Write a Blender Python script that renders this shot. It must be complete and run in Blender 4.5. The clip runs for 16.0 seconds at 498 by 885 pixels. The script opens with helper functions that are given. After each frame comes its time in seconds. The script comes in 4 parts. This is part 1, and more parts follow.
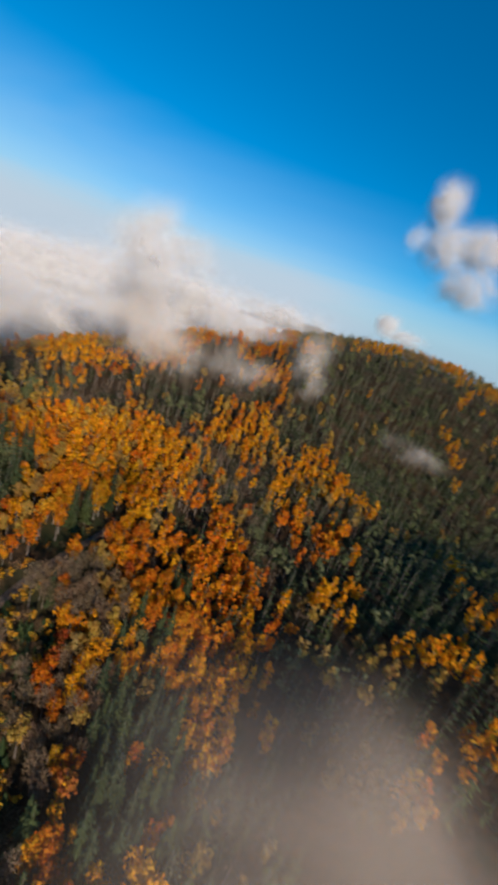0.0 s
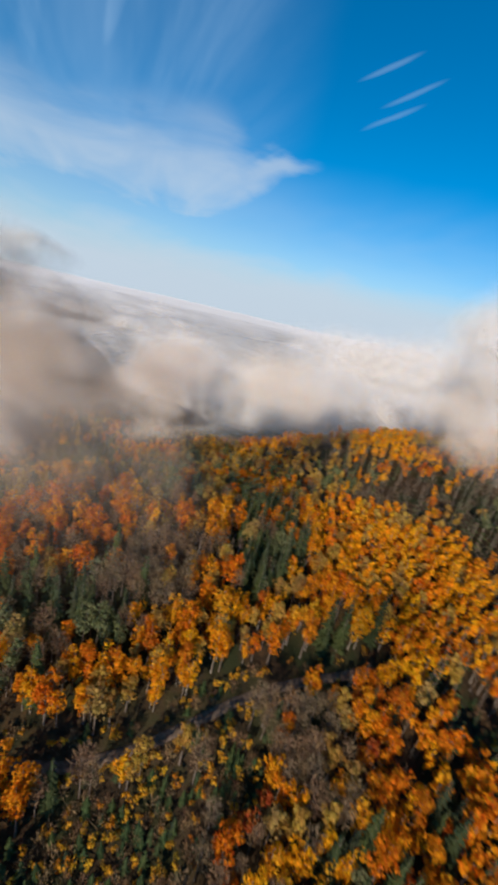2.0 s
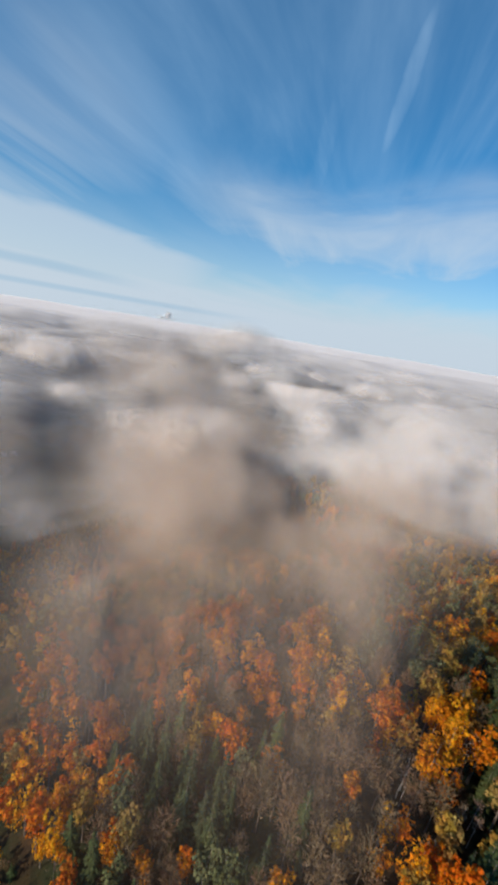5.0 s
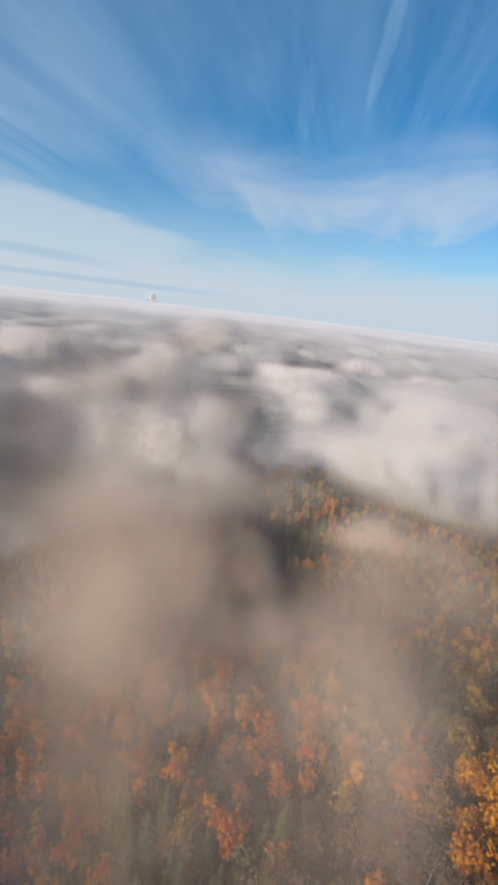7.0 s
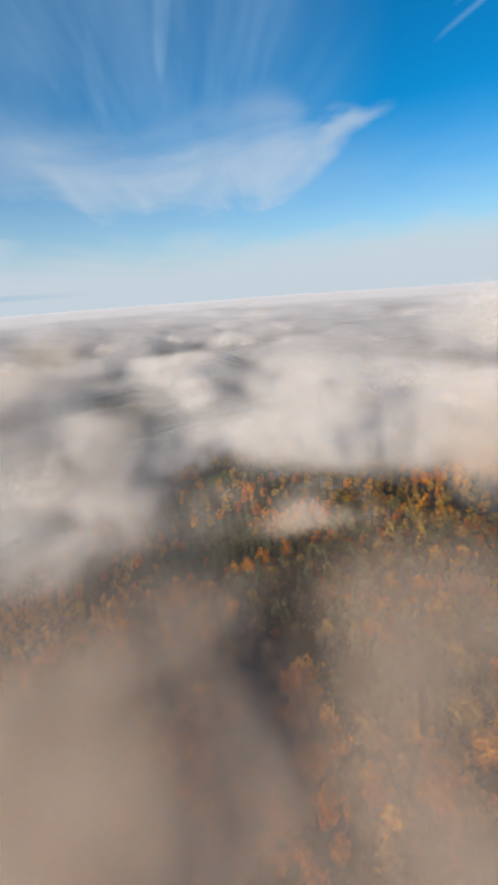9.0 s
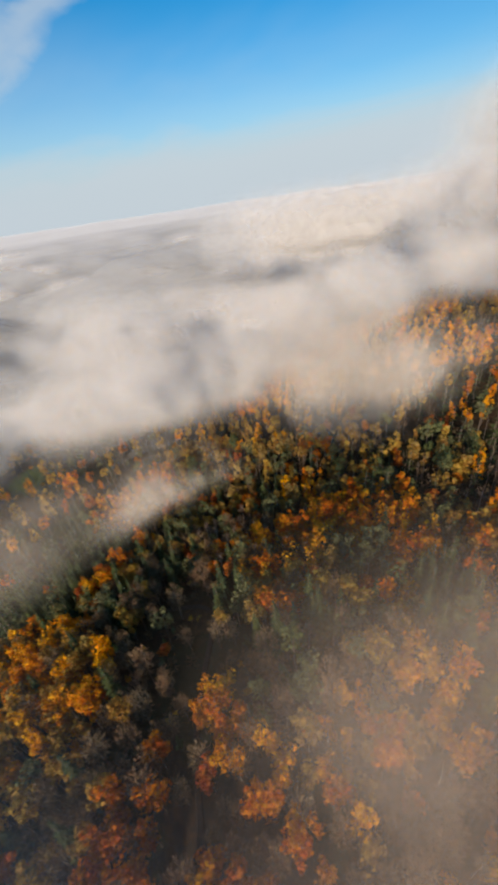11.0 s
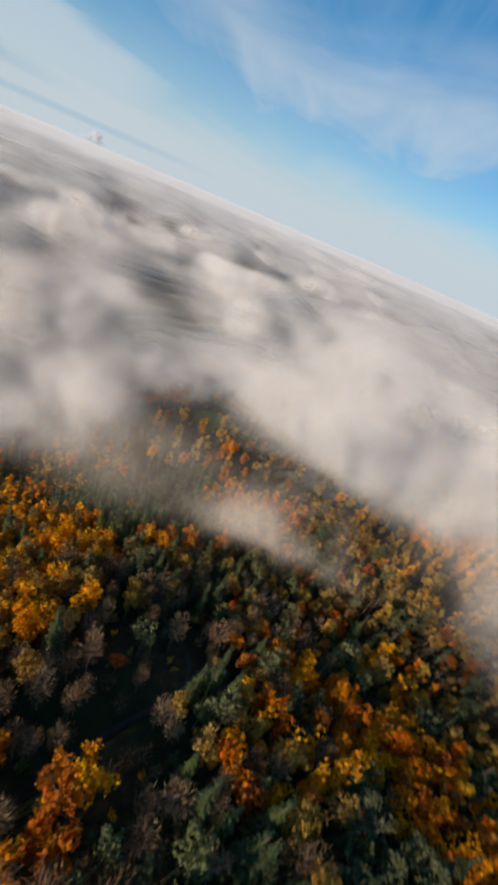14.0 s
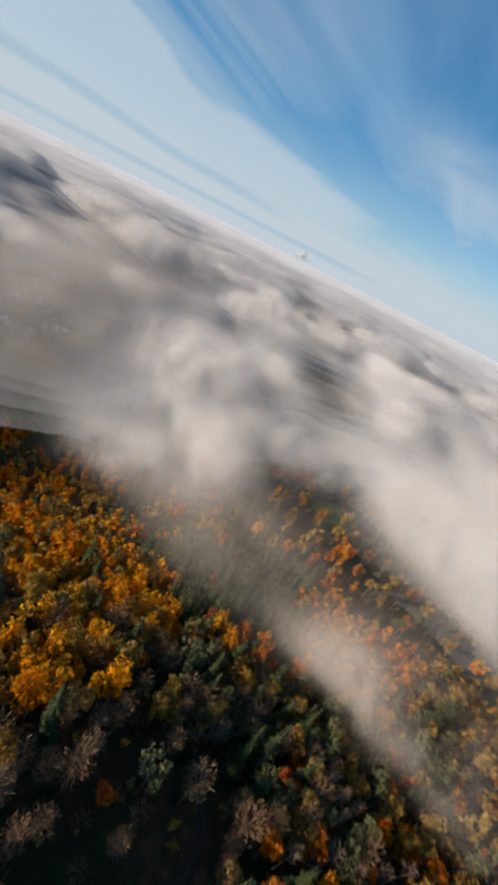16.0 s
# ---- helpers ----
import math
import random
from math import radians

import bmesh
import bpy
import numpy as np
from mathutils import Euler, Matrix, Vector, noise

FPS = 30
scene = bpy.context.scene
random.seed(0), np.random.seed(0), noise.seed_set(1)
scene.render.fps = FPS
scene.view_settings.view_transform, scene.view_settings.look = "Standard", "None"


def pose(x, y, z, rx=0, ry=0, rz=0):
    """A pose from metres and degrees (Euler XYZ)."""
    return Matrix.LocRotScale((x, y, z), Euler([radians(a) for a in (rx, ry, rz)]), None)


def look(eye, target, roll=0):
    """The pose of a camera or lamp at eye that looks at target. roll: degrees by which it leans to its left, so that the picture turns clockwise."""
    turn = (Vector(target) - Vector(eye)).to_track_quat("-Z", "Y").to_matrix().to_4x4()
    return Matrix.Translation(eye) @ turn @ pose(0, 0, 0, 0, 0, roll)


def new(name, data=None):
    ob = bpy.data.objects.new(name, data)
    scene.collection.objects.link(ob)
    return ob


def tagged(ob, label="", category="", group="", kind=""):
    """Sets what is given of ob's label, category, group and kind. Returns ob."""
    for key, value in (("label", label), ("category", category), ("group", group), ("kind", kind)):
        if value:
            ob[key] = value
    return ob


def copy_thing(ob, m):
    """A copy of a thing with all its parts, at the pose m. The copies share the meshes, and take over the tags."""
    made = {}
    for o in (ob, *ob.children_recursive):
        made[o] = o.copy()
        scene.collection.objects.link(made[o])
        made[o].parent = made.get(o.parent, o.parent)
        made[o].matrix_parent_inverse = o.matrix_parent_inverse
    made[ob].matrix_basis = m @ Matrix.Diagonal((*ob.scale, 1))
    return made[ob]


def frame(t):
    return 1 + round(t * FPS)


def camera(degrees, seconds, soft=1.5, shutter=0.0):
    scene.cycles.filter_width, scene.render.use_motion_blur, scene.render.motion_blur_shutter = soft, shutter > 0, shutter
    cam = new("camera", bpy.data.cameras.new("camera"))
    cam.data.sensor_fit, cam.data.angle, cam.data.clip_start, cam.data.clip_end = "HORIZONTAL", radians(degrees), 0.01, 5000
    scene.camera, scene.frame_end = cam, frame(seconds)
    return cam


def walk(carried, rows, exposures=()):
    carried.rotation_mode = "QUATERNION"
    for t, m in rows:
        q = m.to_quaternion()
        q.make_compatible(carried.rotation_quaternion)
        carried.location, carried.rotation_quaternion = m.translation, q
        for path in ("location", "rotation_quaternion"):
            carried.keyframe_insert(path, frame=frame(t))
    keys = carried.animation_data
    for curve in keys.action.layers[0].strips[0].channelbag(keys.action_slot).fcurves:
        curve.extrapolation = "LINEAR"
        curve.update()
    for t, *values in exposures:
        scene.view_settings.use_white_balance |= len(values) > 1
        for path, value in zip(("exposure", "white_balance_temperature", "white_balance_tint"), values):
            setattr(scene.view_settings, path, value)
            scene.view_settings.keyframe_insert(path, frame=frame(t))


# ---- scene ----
cam = camera(65.6, 16.0, soft=3.8, shutter=0.5)
# seconds; place in metres; turn in degrees
ROWS = [
    (0.0, 0.0, 0.0, 115.0, 70.21, -17.78, 6.27),
    (0.5, 1.1, 6.7, 114.4, 70.75, -15.71, 16.71),
    (1.0, 0.9, 14.8, 113.8, 70.91, -13.96, 28.78),
    (1.5, -1.1, 23.6, 114.1, 70.75, -13.05, 41.39),
    (2.0, -4.0, 31.6, 114.2, 70.86, -12.56, 53.38),
    (2.5, -8.9, 39.2, 115.5, 70.65, -12.02, 64.03),
    (3.0, -15.5, 45.0, 117.0, 70.68, -11.61, 72.75),
    (3.5, -23.0, 48.9, 118.4, 71.11, -11.22, 78.91),
    (4.0, -31.0, 51.3, 120.0, 71.90, -10.77, 83.35),
    (4.5, -38.3, 52.3, 121.6, 72.81, -10.17, 86.28),
    (5.0, -44.1, 53.5, 123.1, 73.22, -9.11, 88.05),
    (7.5, -72.0, 58.0, 128.0, 69.82, -5.45, 84.53),
    (8.0, -76.8, 58.6, 128.5, 69.52, -3.99, 81.63),
    (8.5, -84.5, 59.0, 127.7, 69.31, -1.20, 76.11),
    (9.0, -91.0, 59.5, 127.6, 68.37, 3.87, 66.04),
    (9.5, -99.1, 62.8, 127.2, 66.21, 8.79, 54.71),
    (10.0, -105.6, 66.3, 126.4, 63.04, 12.84, 43.02),
    (12.3, -123.6, 82.2, 121.7, 53.80, 0.61, 30.42),
    (12.5, -124.1, 83.3, 121.2, 54.14, -3.17, 38.08),
    (13.0, -126.2, 86.2, 119.1, 54.71, -11.67, 57.38),
    (13.5, -128.7, 89.2, 117.0, 56.09, -17.32, 72.71),
    (14.0, -132.3, 92.3, 114.8, 57.94, -20.25, 82.25),
    (14.5, -136.4, 94.8, 112.6, 59.52, -21.68, 89.23),
    (15.0, -141.1, 96.6, 109.7, 60.65, -22.79, 96.04),
    (15.5, -146.2, 98.2, 107.3, 61.04, -23.48, 101.76),
    (16.0, -151.3, 99.6, 104.7, 60.83, -24.07, 108.60),
]
# seconds, stops, kelvin, tint
EXPOSURES = [(0.0, -0.15, 6400, 10), (2.5, -0.05, 6500, 10), (7.5, -0.05, 6700, 10), (12.5, -0.12, 7000, 10), (16.0, -0.12, 6850, 10)]
walk(cam, [(t, pose(x, y, z, rx, ry, rz)) for t, x, y, z, rx, ry, rz in ROWS], EXPOSURES)

# ---- world, sun, exposure ----
scene.cycles.transparent_max_bounces = 64
SUN_EL, SUN_AZ = radians(19.4), radians(26.4)  # the sun stands behind the walk, to the south-east
TO_SUN = Vector((math.sin(SUN_AZ) * math.cos(SUN_EL), -math.cos(SUN_AZ) * math.cos(SUN_EL), math.sin(SUN_EL)))


def link(nt, a, b):
    nt.links.new(a, b)


def node(nt, kind, **values):
    n = nt.nodes.new(kind)
    for key, value in values.items():
        if key in n.inputs:
            n.inputs[key].default_value = value
    return n


def math_node(nt, op, a, b=None, clamp=False):
    n = nt.nodes.new("ShaderNodeMath")
    n.operation, n.use_clamp = op, clamp
    for i, v in enumerate((a, b)):
        if v is None:
            continue
        if isinstance(v, (int, float)):
            n.inputs[i].default_value = v
        else:
            link(nt, v, n.inputs[i])
    return n.outputs[0]


def ramp(nt, fac, stops):
    n = nt.nodes.new("ShaderNodeValToRGB")
    el = n.color_ramp.elements
    while len(el) < len(stops):
        el.new(0.5)
    for e, (p, c) in zip(el, stops):
        e.position, e.color = p, (*c, 1) if len(c) == 3 else c
    link(nt, fac, n.inputs[0])
    return n.outputs[0]


def remap(nt, value, a, b, c=0.0, d=1.0):
    n = nt.nodes.new("ShaderNodeMapRange")
    n.interpolation_type = "SMOOTHSTEP"
    for i, v in enumerate((a, b, c, d)):
        n.inputs[i + 1].default_value = v
    link(nt, value, n.inputs[0])
    return n.outputs[0]


world = bpy.data.worlds.new("autumn_sky")
scene.world = world
world.use_nodes = True
nt = world.node_tree
nt.nodes.clear()
sky = nt.nodes.new("ShaderNodeTexSky")
sky.sky_type, sky.sun_disc, sky.sun_elevation = "NISHITA", False, SUN_EL
sky.sun_rotation = math.pi - SUN_AZ
sky.air_density, sky.dust_density, sky.ozone_density, sky.altitude = 1.0, 0.3, 3.0, 900
blue = node(nt, "ShaderNodeHueSaturation", Saturation=1.62, Value=1.36, Hue=0.496)
link(nt, sky.outputs[0], blue.inputs["Color"])
tc = nt.nodes.new("ShaderNodeTexCoord")
sep = nt.nodes.new("ShaderNodeSeparateXYZ")
link(nt, tc.outputs["Generated"], sep.inputs[0])
lift = math_node(nt, "ADD", math_node(nt, "MAXIMUM", sep.outputs[2], 0.0), 0.07)
# high cloud lies on a flat sheet, drawn out along one wind
WIND = radians(73)
px, py = math_node(nt, "DIVIDE", sep.outputs[0], lift), math_node(nt, "DIVIDE", sep.outputs[1], lift)
along = math_node(nt, "ADD", math_node(nt, "MULTIPLY", px, -math.sin(WIND)), math_node(nt, "MULTIPLY", py, math.cos(WIND)))
across = math_node(nt, "ADD", math_node(nt, "MULTIPLY", px, math.cos(WIND)), math_node(nt, "MULTIPLY", py, math.sin(WIND)))


def streak(sx, sy, off, scale, detail, distort):
    c = nt.nodes.new("ShaderNodeCombineXYZ")
    link(nt, math_node(nt, "MULTIPLY", along, sx), c.inputs[0])
    link(nt, math_node(nt, "MULTIPLY", across, sy), c.inputs[1])
    c.inputs[2].default_value = off
    n = node(nt, "ShaderNodeTexNoise", Scale=scale, Detail=detail, Roughness=0.55, Distortion=distort)
    link(nt, c.outputs[0], n.inputs["Vector"])
    return n.outputs[0]


azimuth = math_node(nt, "MULTIPLY", math_node(nt, "ARCTAN2", math_node(nt, "MULTIPLY", sep.outputs[0], -1.0), sep.outputs[1]), 57.2958)
height = math_node(nt, "MULTIPLY", math_node(nt, "ARCSINE", sep.outputs[2]), 57.2958)


def curve(value, a, b, points):
    """A smooth curve through points, over a to b."""
    lo, hi = min(p[1] for p in points), max(p[1] for p in points)
    stops = [((x - a) / (b - a), ((y - lo) / (hi - lo),) * 3) for x, y in points]
    r = ramp(nt, math_node(nt, "DIVIDE", math_node(nt, "SUBTRACT", value, a), b - a), stops)
    r.node.color_ramp.interpolation = "EASE"
    return math_node(nt, "ADD", math_node(nt, "MULTIPLY", r, hi - lo), lo)


def times(*values):
    r = values[0]
    for v in values[1:]:
        r = math_node(nt, "MULTIPLY", r, v)
    return r


def stroke(az, el, tilt, long, wide, wavy=0.0):
    """A drawn-out wisp of high cloud about an azimuth and a height, in degrees."""
    c, q = math.cos(radians(tilt)), math.sin(radians(tilt))
    dx, dy = math_node(nt, "SUBTRACT", az, azimuth), math_node(nt, "SUBTRACT", height, el)
    u = math_node(nt, "ADD", times(dx, c / long), times(dy, q / long))
    v = math_node(nt, "ADD", times(dx, -q / wide), times(dy, c / wide))
    v = math_node(nt, "ADD", v, times(math_node(nt, "SUBTRACT", swirl, 0.5), wavy / wide))
    d = math_node(nt, "ADD", math_node(nt, "POWER", math_node(nt, "ABSOLUTE", u), 2.0), math_node(nt, "POWER", math_node(nt, "ABSOLUTE", v), 2.0))
    return remap(nt, d, 0.0, 1.0, 1.0, 0.0)


fine = remap(nt, streak(0.24, 1.0, 3.1, 1.3, 6, 1.8), 0.34, 0.80)
broad = remap(nt, streak(0.26, 0.5, 7.7, 0.7, 4, 0.5), 0.30, 0.74)
swirl = streak(0.6, 0.6, 2.2, 1.6, 5, 0.8)
west = times(remap(nt, azimuth, 48.0, 66.0), remap(nt, azimuth, 135.0, 100.0), remap(nt, height, 5.0, 18.0))
plumes = times(math_node(nt, "ADD", times(fine, 0.24), math_node(nt, "ADD", times(broad, 0.18), 0.10)), west)
plumes = math_node(nt, "MAXIMUM", plumes, times(stroke(82.0, 21.5, 84.0, 11.0, 2.2, 5.0), math_node(nt, "ADD", times(fine, 0.45), 0.12)))
plumes = math_node(nt, "MAXIMUM", plumes, times(stroke(73.6, 27.5, 80.0, 9.0, 1.6, 4.0), math_node(nt, "ADD", times(fine, 0.45), 0.22)))
for az, el in ((43.0, 27.0), (39.6, 25.2), (41.2, 23.1)):
    plumes = math_node(nt, "MAXIMUM", plumes, times(stroke(az, el, 24.0, 4.0, 0.32, 1.2), math_node(nt, "ADD", times(swirl, 0.4), 0.05)))
# one lens-shaped patch, drawn out to a torn tip in the north-west
lens_at = curve(azimuth, 46.0, 104.0, [(46, 18.2), (52, 16.6), (58, 14.2), (66, 12.4), (80, 12.0), (95, 14.0), (104, 14.4)])
lens_half = curve(azimuth, 46.0, 104.0, [(46, 0.5), (50, 0.9), (55, 2.2), (64, 4.6), (78, 4.0), (94, 3.4), (104, 3.0)])
rough = math_node(nt, "ADD", times(math_node(nt, "SUBTRACT", swirl, 0.5), 9.0), times(math_node(nt, "SUBTRACT", fine, 0.5), 1.6))
off = math_node(nt, "DIVIDE", math_node(nt, "ABSOLUTE", math_node(nt, "ADD", math_node(nt, "SUBTRACT", height, lens_at), rough)), lens_half)
patch = times(remap(nt, off, 0.0, 1.7, 1.0, 0.0), remap(nt, azimuth, 47.0, 53.0), remap(nt, azimuth, 106.0, 84.0, 0.0, 1.0), math_node(nt, "ADD", times(fine, 0.25), 0.75))
# the veil in the south-west: a bright band with one clear line below it
band_top = curve(azimuth, 80.0, 150.0, [(80, 6.8), (98, 8.4), (116, 10.4), (132, 14.5), (150, 19.0)])
over = math_node(nt, "SUBTRACT", height, math_node(nt, "ADD", band_top, times(math_node(nt, "SUBTRACT", swirl, 0.5), 2.4)))
band = times(remap(nt, over, -1.4, 1.2, 1.0, 0.0), remap(nt, azimuth, 84.0, 100.0), 0.78)
gap_line = times(remap(nt, math_node(nt, "ABSOLUTE", math_node(nt, "SUBTRACT", height, curve(azimuth, 95.0, 150.0, [(95, 2.4), (117, 3.3), (134, 4.5), (150, 5.5)]))), 0.15, 0.85, 1.0, 0.0), remap(nt, azimuth, 100.0, 114.0))
low_line = times(remap(nt, math_node(nt, "ABSOLUTE", math_node(nt, "SUBTRACT", height, 0.85)), 0.1, 0.5, 0.30, 0.0), remap(nt, azimuth, 84.0, 100.0))
south = times(remap(nt, azimuth, 98.0, 116.0), remap(nt, height, 34.0, 12.0), remap(nt, streak(0.10, 0.9, 5.5, 1.5, 5, 0.5), 0.30, 0.68))
# mist low over the horizon, thinning out to the north-east
edge = math_node(nt, "ADD", sep.outputs[2], math_node(nt, "MULTIPLY", math_node(nt, "SUBTRACT", broad, 0.5), 0.06))
low = math_node(nt, "MULTIPLY", math_node(nt, "MAXIMUM", remap(nt, edge, 0.03, 0.20, 0.92, 0.0), remap(nt, edge, 0.12, 0.30, 0.42, 0.0)), remap(nt, sep.outputs[0], 0.32, -0.02, 0.30, 1.0))
thin = nt.nodes.new("ShaderNodeMixRGB")
link(nt, math_node(nt, "MULTIPLY", plumes, 0.9), thin.inputs[0])
rim = nt.nodes.new("ShaderNodeMixRGB")
link(nt, remap(nt, height, 0.5, 9.0, 0.85, 0.0), rim.inputs[0])
link(nt, blue.outputs[0], rim.inputs[1])
rim.inputs[2].default_value = (2.6, 4.9, 7.0, 1)
link(nt, rim.outputs[0], thin.inputs[1])
thin.inputs[2].default_value = (4.3, 6.6, 9.2, 1)
veil = math_node(nt, "MAXIMUM", times(south, 0.50), math_node(nt, "MAXIMUM", times(patch, 0.74), math_node(nt, "MAXIMUM", low, band)))
mixc = nt.nodes.new("ShaderNodeMixRGB")
link(nt, veil, mixc.inputs[0])
link(nt, thin.outputs[0], mixc.inputs[1])
mixc.inputs[2].default_value = (5.85, 6.85, 7.9, 1)
clear = nt.nodes.new("ShaderNodeMixRGB")
link(nt, math_node(nt, "MAXIMUM", times(gap_line, 0.55), times(low_line, 1.6)), clear.inputs[0])
link(nt, mixc.outputs[0], clear.inputs[1])
clear.inputs[2].default_value = (3.2, 5.2, 7.0, 1)
bg = node(nt, "ShaderNodeBackground", Strength=0.1)
link(nt, clear.outputs[0], bg.inputs["Color"])
out = nt.nodes.new("ShaderNodeOutputWorld")
link(nt, bg.outputs[0], out.inputs[0])

sun_data = bpy.data.lights.new("sun", "SUN")
sun_data.energy, sun_data.angle, sun_data.color = 4.3, radians(0.6), (1.0, 0.86, 0.70)
sun = new("sun", sun_data)
sun.matrix_world = look((0, 0, 0), -TO_SUN)

# ---- materials ----


def material(name):
    m = bpy.data.materials.new(name)
    m.use_nodes = True
    m.node_tree.nodes.clear()
    o = m.node_tree.nodes.new("ShaderNodeOutputMaterial")
    return m, m.node_tree, o


def place(nt):
    return nt.nodes.new("ShaderNodeNewGeometry").outputs["Position"]


def noise_at(nt, scale, detail=4.0, rough=0.55, vec=None, distort=0.0):
    n = node(nt, "ShaderNodeTexNoise", Scale=scale, Detail=detail, Roughness=rough, Distortion=distort)
    link(nt, vec or place(nt), n.inputs["Vector"])
    return n.outputs[0]


def mix_rgb(nt, fac, a, b, mode="MIX"):
    n = nt.nodes.new("ShaderNodeMixRGB")
    n.blend_type = mode
    for i, v in enumerate((fac, a, b)):
        if isinstance(v, (int, float)):
            n.inputs[i].default_value = v
        elif isinstance(v, tuple):
            n.inputs[i].default_value = (*v, 1)
        else:
            link(nt, v, n.inputs[i])
    return n.outputs[0]


def foliage(name, colours, through_light=0.35, joined=False):
    """Leaves: the hue changes from tree to tree, the tone from spray to spray."""
    m, nt, o = material(name)
    if joined:
        v = nt.nodes.new("ShaderNodeTexVoronoi")
        v.inputs["Scale"].default_value = 0.14
        link(nt, place(nt), v.inputs["Vector"])
        tree = math_node(nt, "FRACT", math_node(nt, "MULTIPLY", v.outputs["Color"], 3.0))
    else:
        tree = nt.nodes.new("ShaderNodeObjectInfo").outputs["Random"]
    c = ramp(nt, tree, [(i / (len(colours) - 1), k) for i, k in enumerate(colours)])
    isl = nt.nodes.new("ShaderNodeNewGeometry").outputs["Random Per Island"]
    tone = math_node(nt, "ADD", math_node(nt, "MULTIPLY", isl, 0.75), 0.62)
    c = mix_rgb(nt, 1.0, c, tone, "MULTIPLY")
    hs = node(nt, "ShaderNodeHueSaturation", Saturation=1.0, Value=1.0)
    link(nt, remap(nt, noise_at(nt, 0.5, 2), 0.3, 0.7, 0.485, 0.515), hs.inputs["Hue"])
    link(nt, c, hs.inputs["Color"])
    d = node(nt, "ShaderNodeBsdfPrincipled", Roughness=0.65)
    d.inputs["Specular IOR Level"].default_value = 0.10
    link(nt, hs.outputs[0], d.inputs["Base Color"])
    t = nt.nodes.new("ShaderNodeBsdfTranslucent")
    link(nt, hs.outputs[0], t.inputs[0])
    mx = nt.nodes.new("ShaderNodeMixShader")
    mx.inputs[0].default_value = through_light
    link(nt, d.outputs[0], mx.inputs[1])
    link(nt, t.outputs[0], mx.inputs[2])
    link(nt, mx.outputs[0], o.inputs[0])
    return m


def bark(name, a, b, scale=3.0):
    m, nt, o = material(name)
    c = ramp(nt, noise_at(nt, scale, 5, 0.65), [(0.35, a), (0.65, b)])
    d = node(nt, "ShaderNodeBsdfPrincipled", Roughness=0.85)
    link(nt, c, d.inputs["Base Color"])
    link(nt, d.outputs[0], o.inputs[0])
    return m


HUES = {
    "birch_tree": [(0.74, 0.30, 0.006), (0.76, 0.36, 0.008), (0.70, 0.24, 0.006), (0.72, 0.38, 0.02)],
    "beech_tree": [(0.68, 0.22, 0.007), (0.60, 0.155, 0.007), (0.70, 0.28, 0.009), (0.46, 0.11, 0.010)],
    "maple_tree": [(0.50, 0.13, 0.012), (0.60, 0.20, 0.010), (0.38, 0.085, 0.02), (0.56, 0.22, 0.03)],
    "oak_tree": [(0.40, 0.24, 0.045), (0.48, 0.30, 0.055), (0.34, 0.18, 0.04), (0.42, 0.29, 0.09)],
    "alder_tree": [(0.19, 0.115, 0.065), (0.24, 0.15, 0.085), (0.17, 0.12, 0.065), (0.24, 0.17, 0.105)],
    "spruce_tree": [(0.050, 0.068, 0.028), (0.068, 0.088, 0.034), (0.082, 0.102, 0.030), (0.060, 0.072, 0.036)],
    "pine_tree": [(0.12, 0.13, 0.055), (0.15, 0.155, 0.07), (0.10, 0.12, 0.042), (0.17, 0.165, 0.085)],
    "bare_birch_tree": [(0.22, 0.15, 0.11), (0.26, 0.18, 0.13), (0.20, 0.15, 0.10), (0.30, 0.22, 0.15)],
    "young_spruce_tree": [(0.05, 0.08, 0.03), (0.065, 0.10, 0.035), (0.08, 0.11, 0.035), (0.055, 0.075, 0.04)],
    "brush_tree": [(0.20, 0.115, 0.06), (0.26, 0.15, 0.075), (0.18, 0.12, 0.06), (0.28, 0.18, 0.09)],
    "young_tree": [(0.66, 0.34, 0.02), (0.72, 0.42, 0.03), (0.56, 0.22, 0.015), (0.34, 0.25, 0.03)],
}
LEAF = {k: foliage(k + "_leaves", v, 0.12 if k in ("spruce_tree", "pine_tree", "alder_tree", "young_spruce_tree", "brush_tree", "bare_birch_tree") else 0.35) for k, v in HUES.items()}
WOODS = {k: foliage(k + "_far_leaves", v, 0.12 if k in ("spruce_tree", "pine_tree", "alder_tree", "young_spruce_tree", "brush_tree", "bare_birch_tree") else 0.35, True) for k, v in HUES.items()}
BARK_GREY = bark("grey_brown_bark", (0.10, 0.075, 0.055), (0.20, 0.16, 0.13))
BARK_BIRCH = bark("white_birch_bark", (0.46, 0.43, 0.38), (0.78, 0.75, 0.70), 2.0)
BARK_PALE = bark("pale_grey_birch_bark", (0.16, 0.13, 0.10), (0.34, 0.30, 0.25), 2.0)


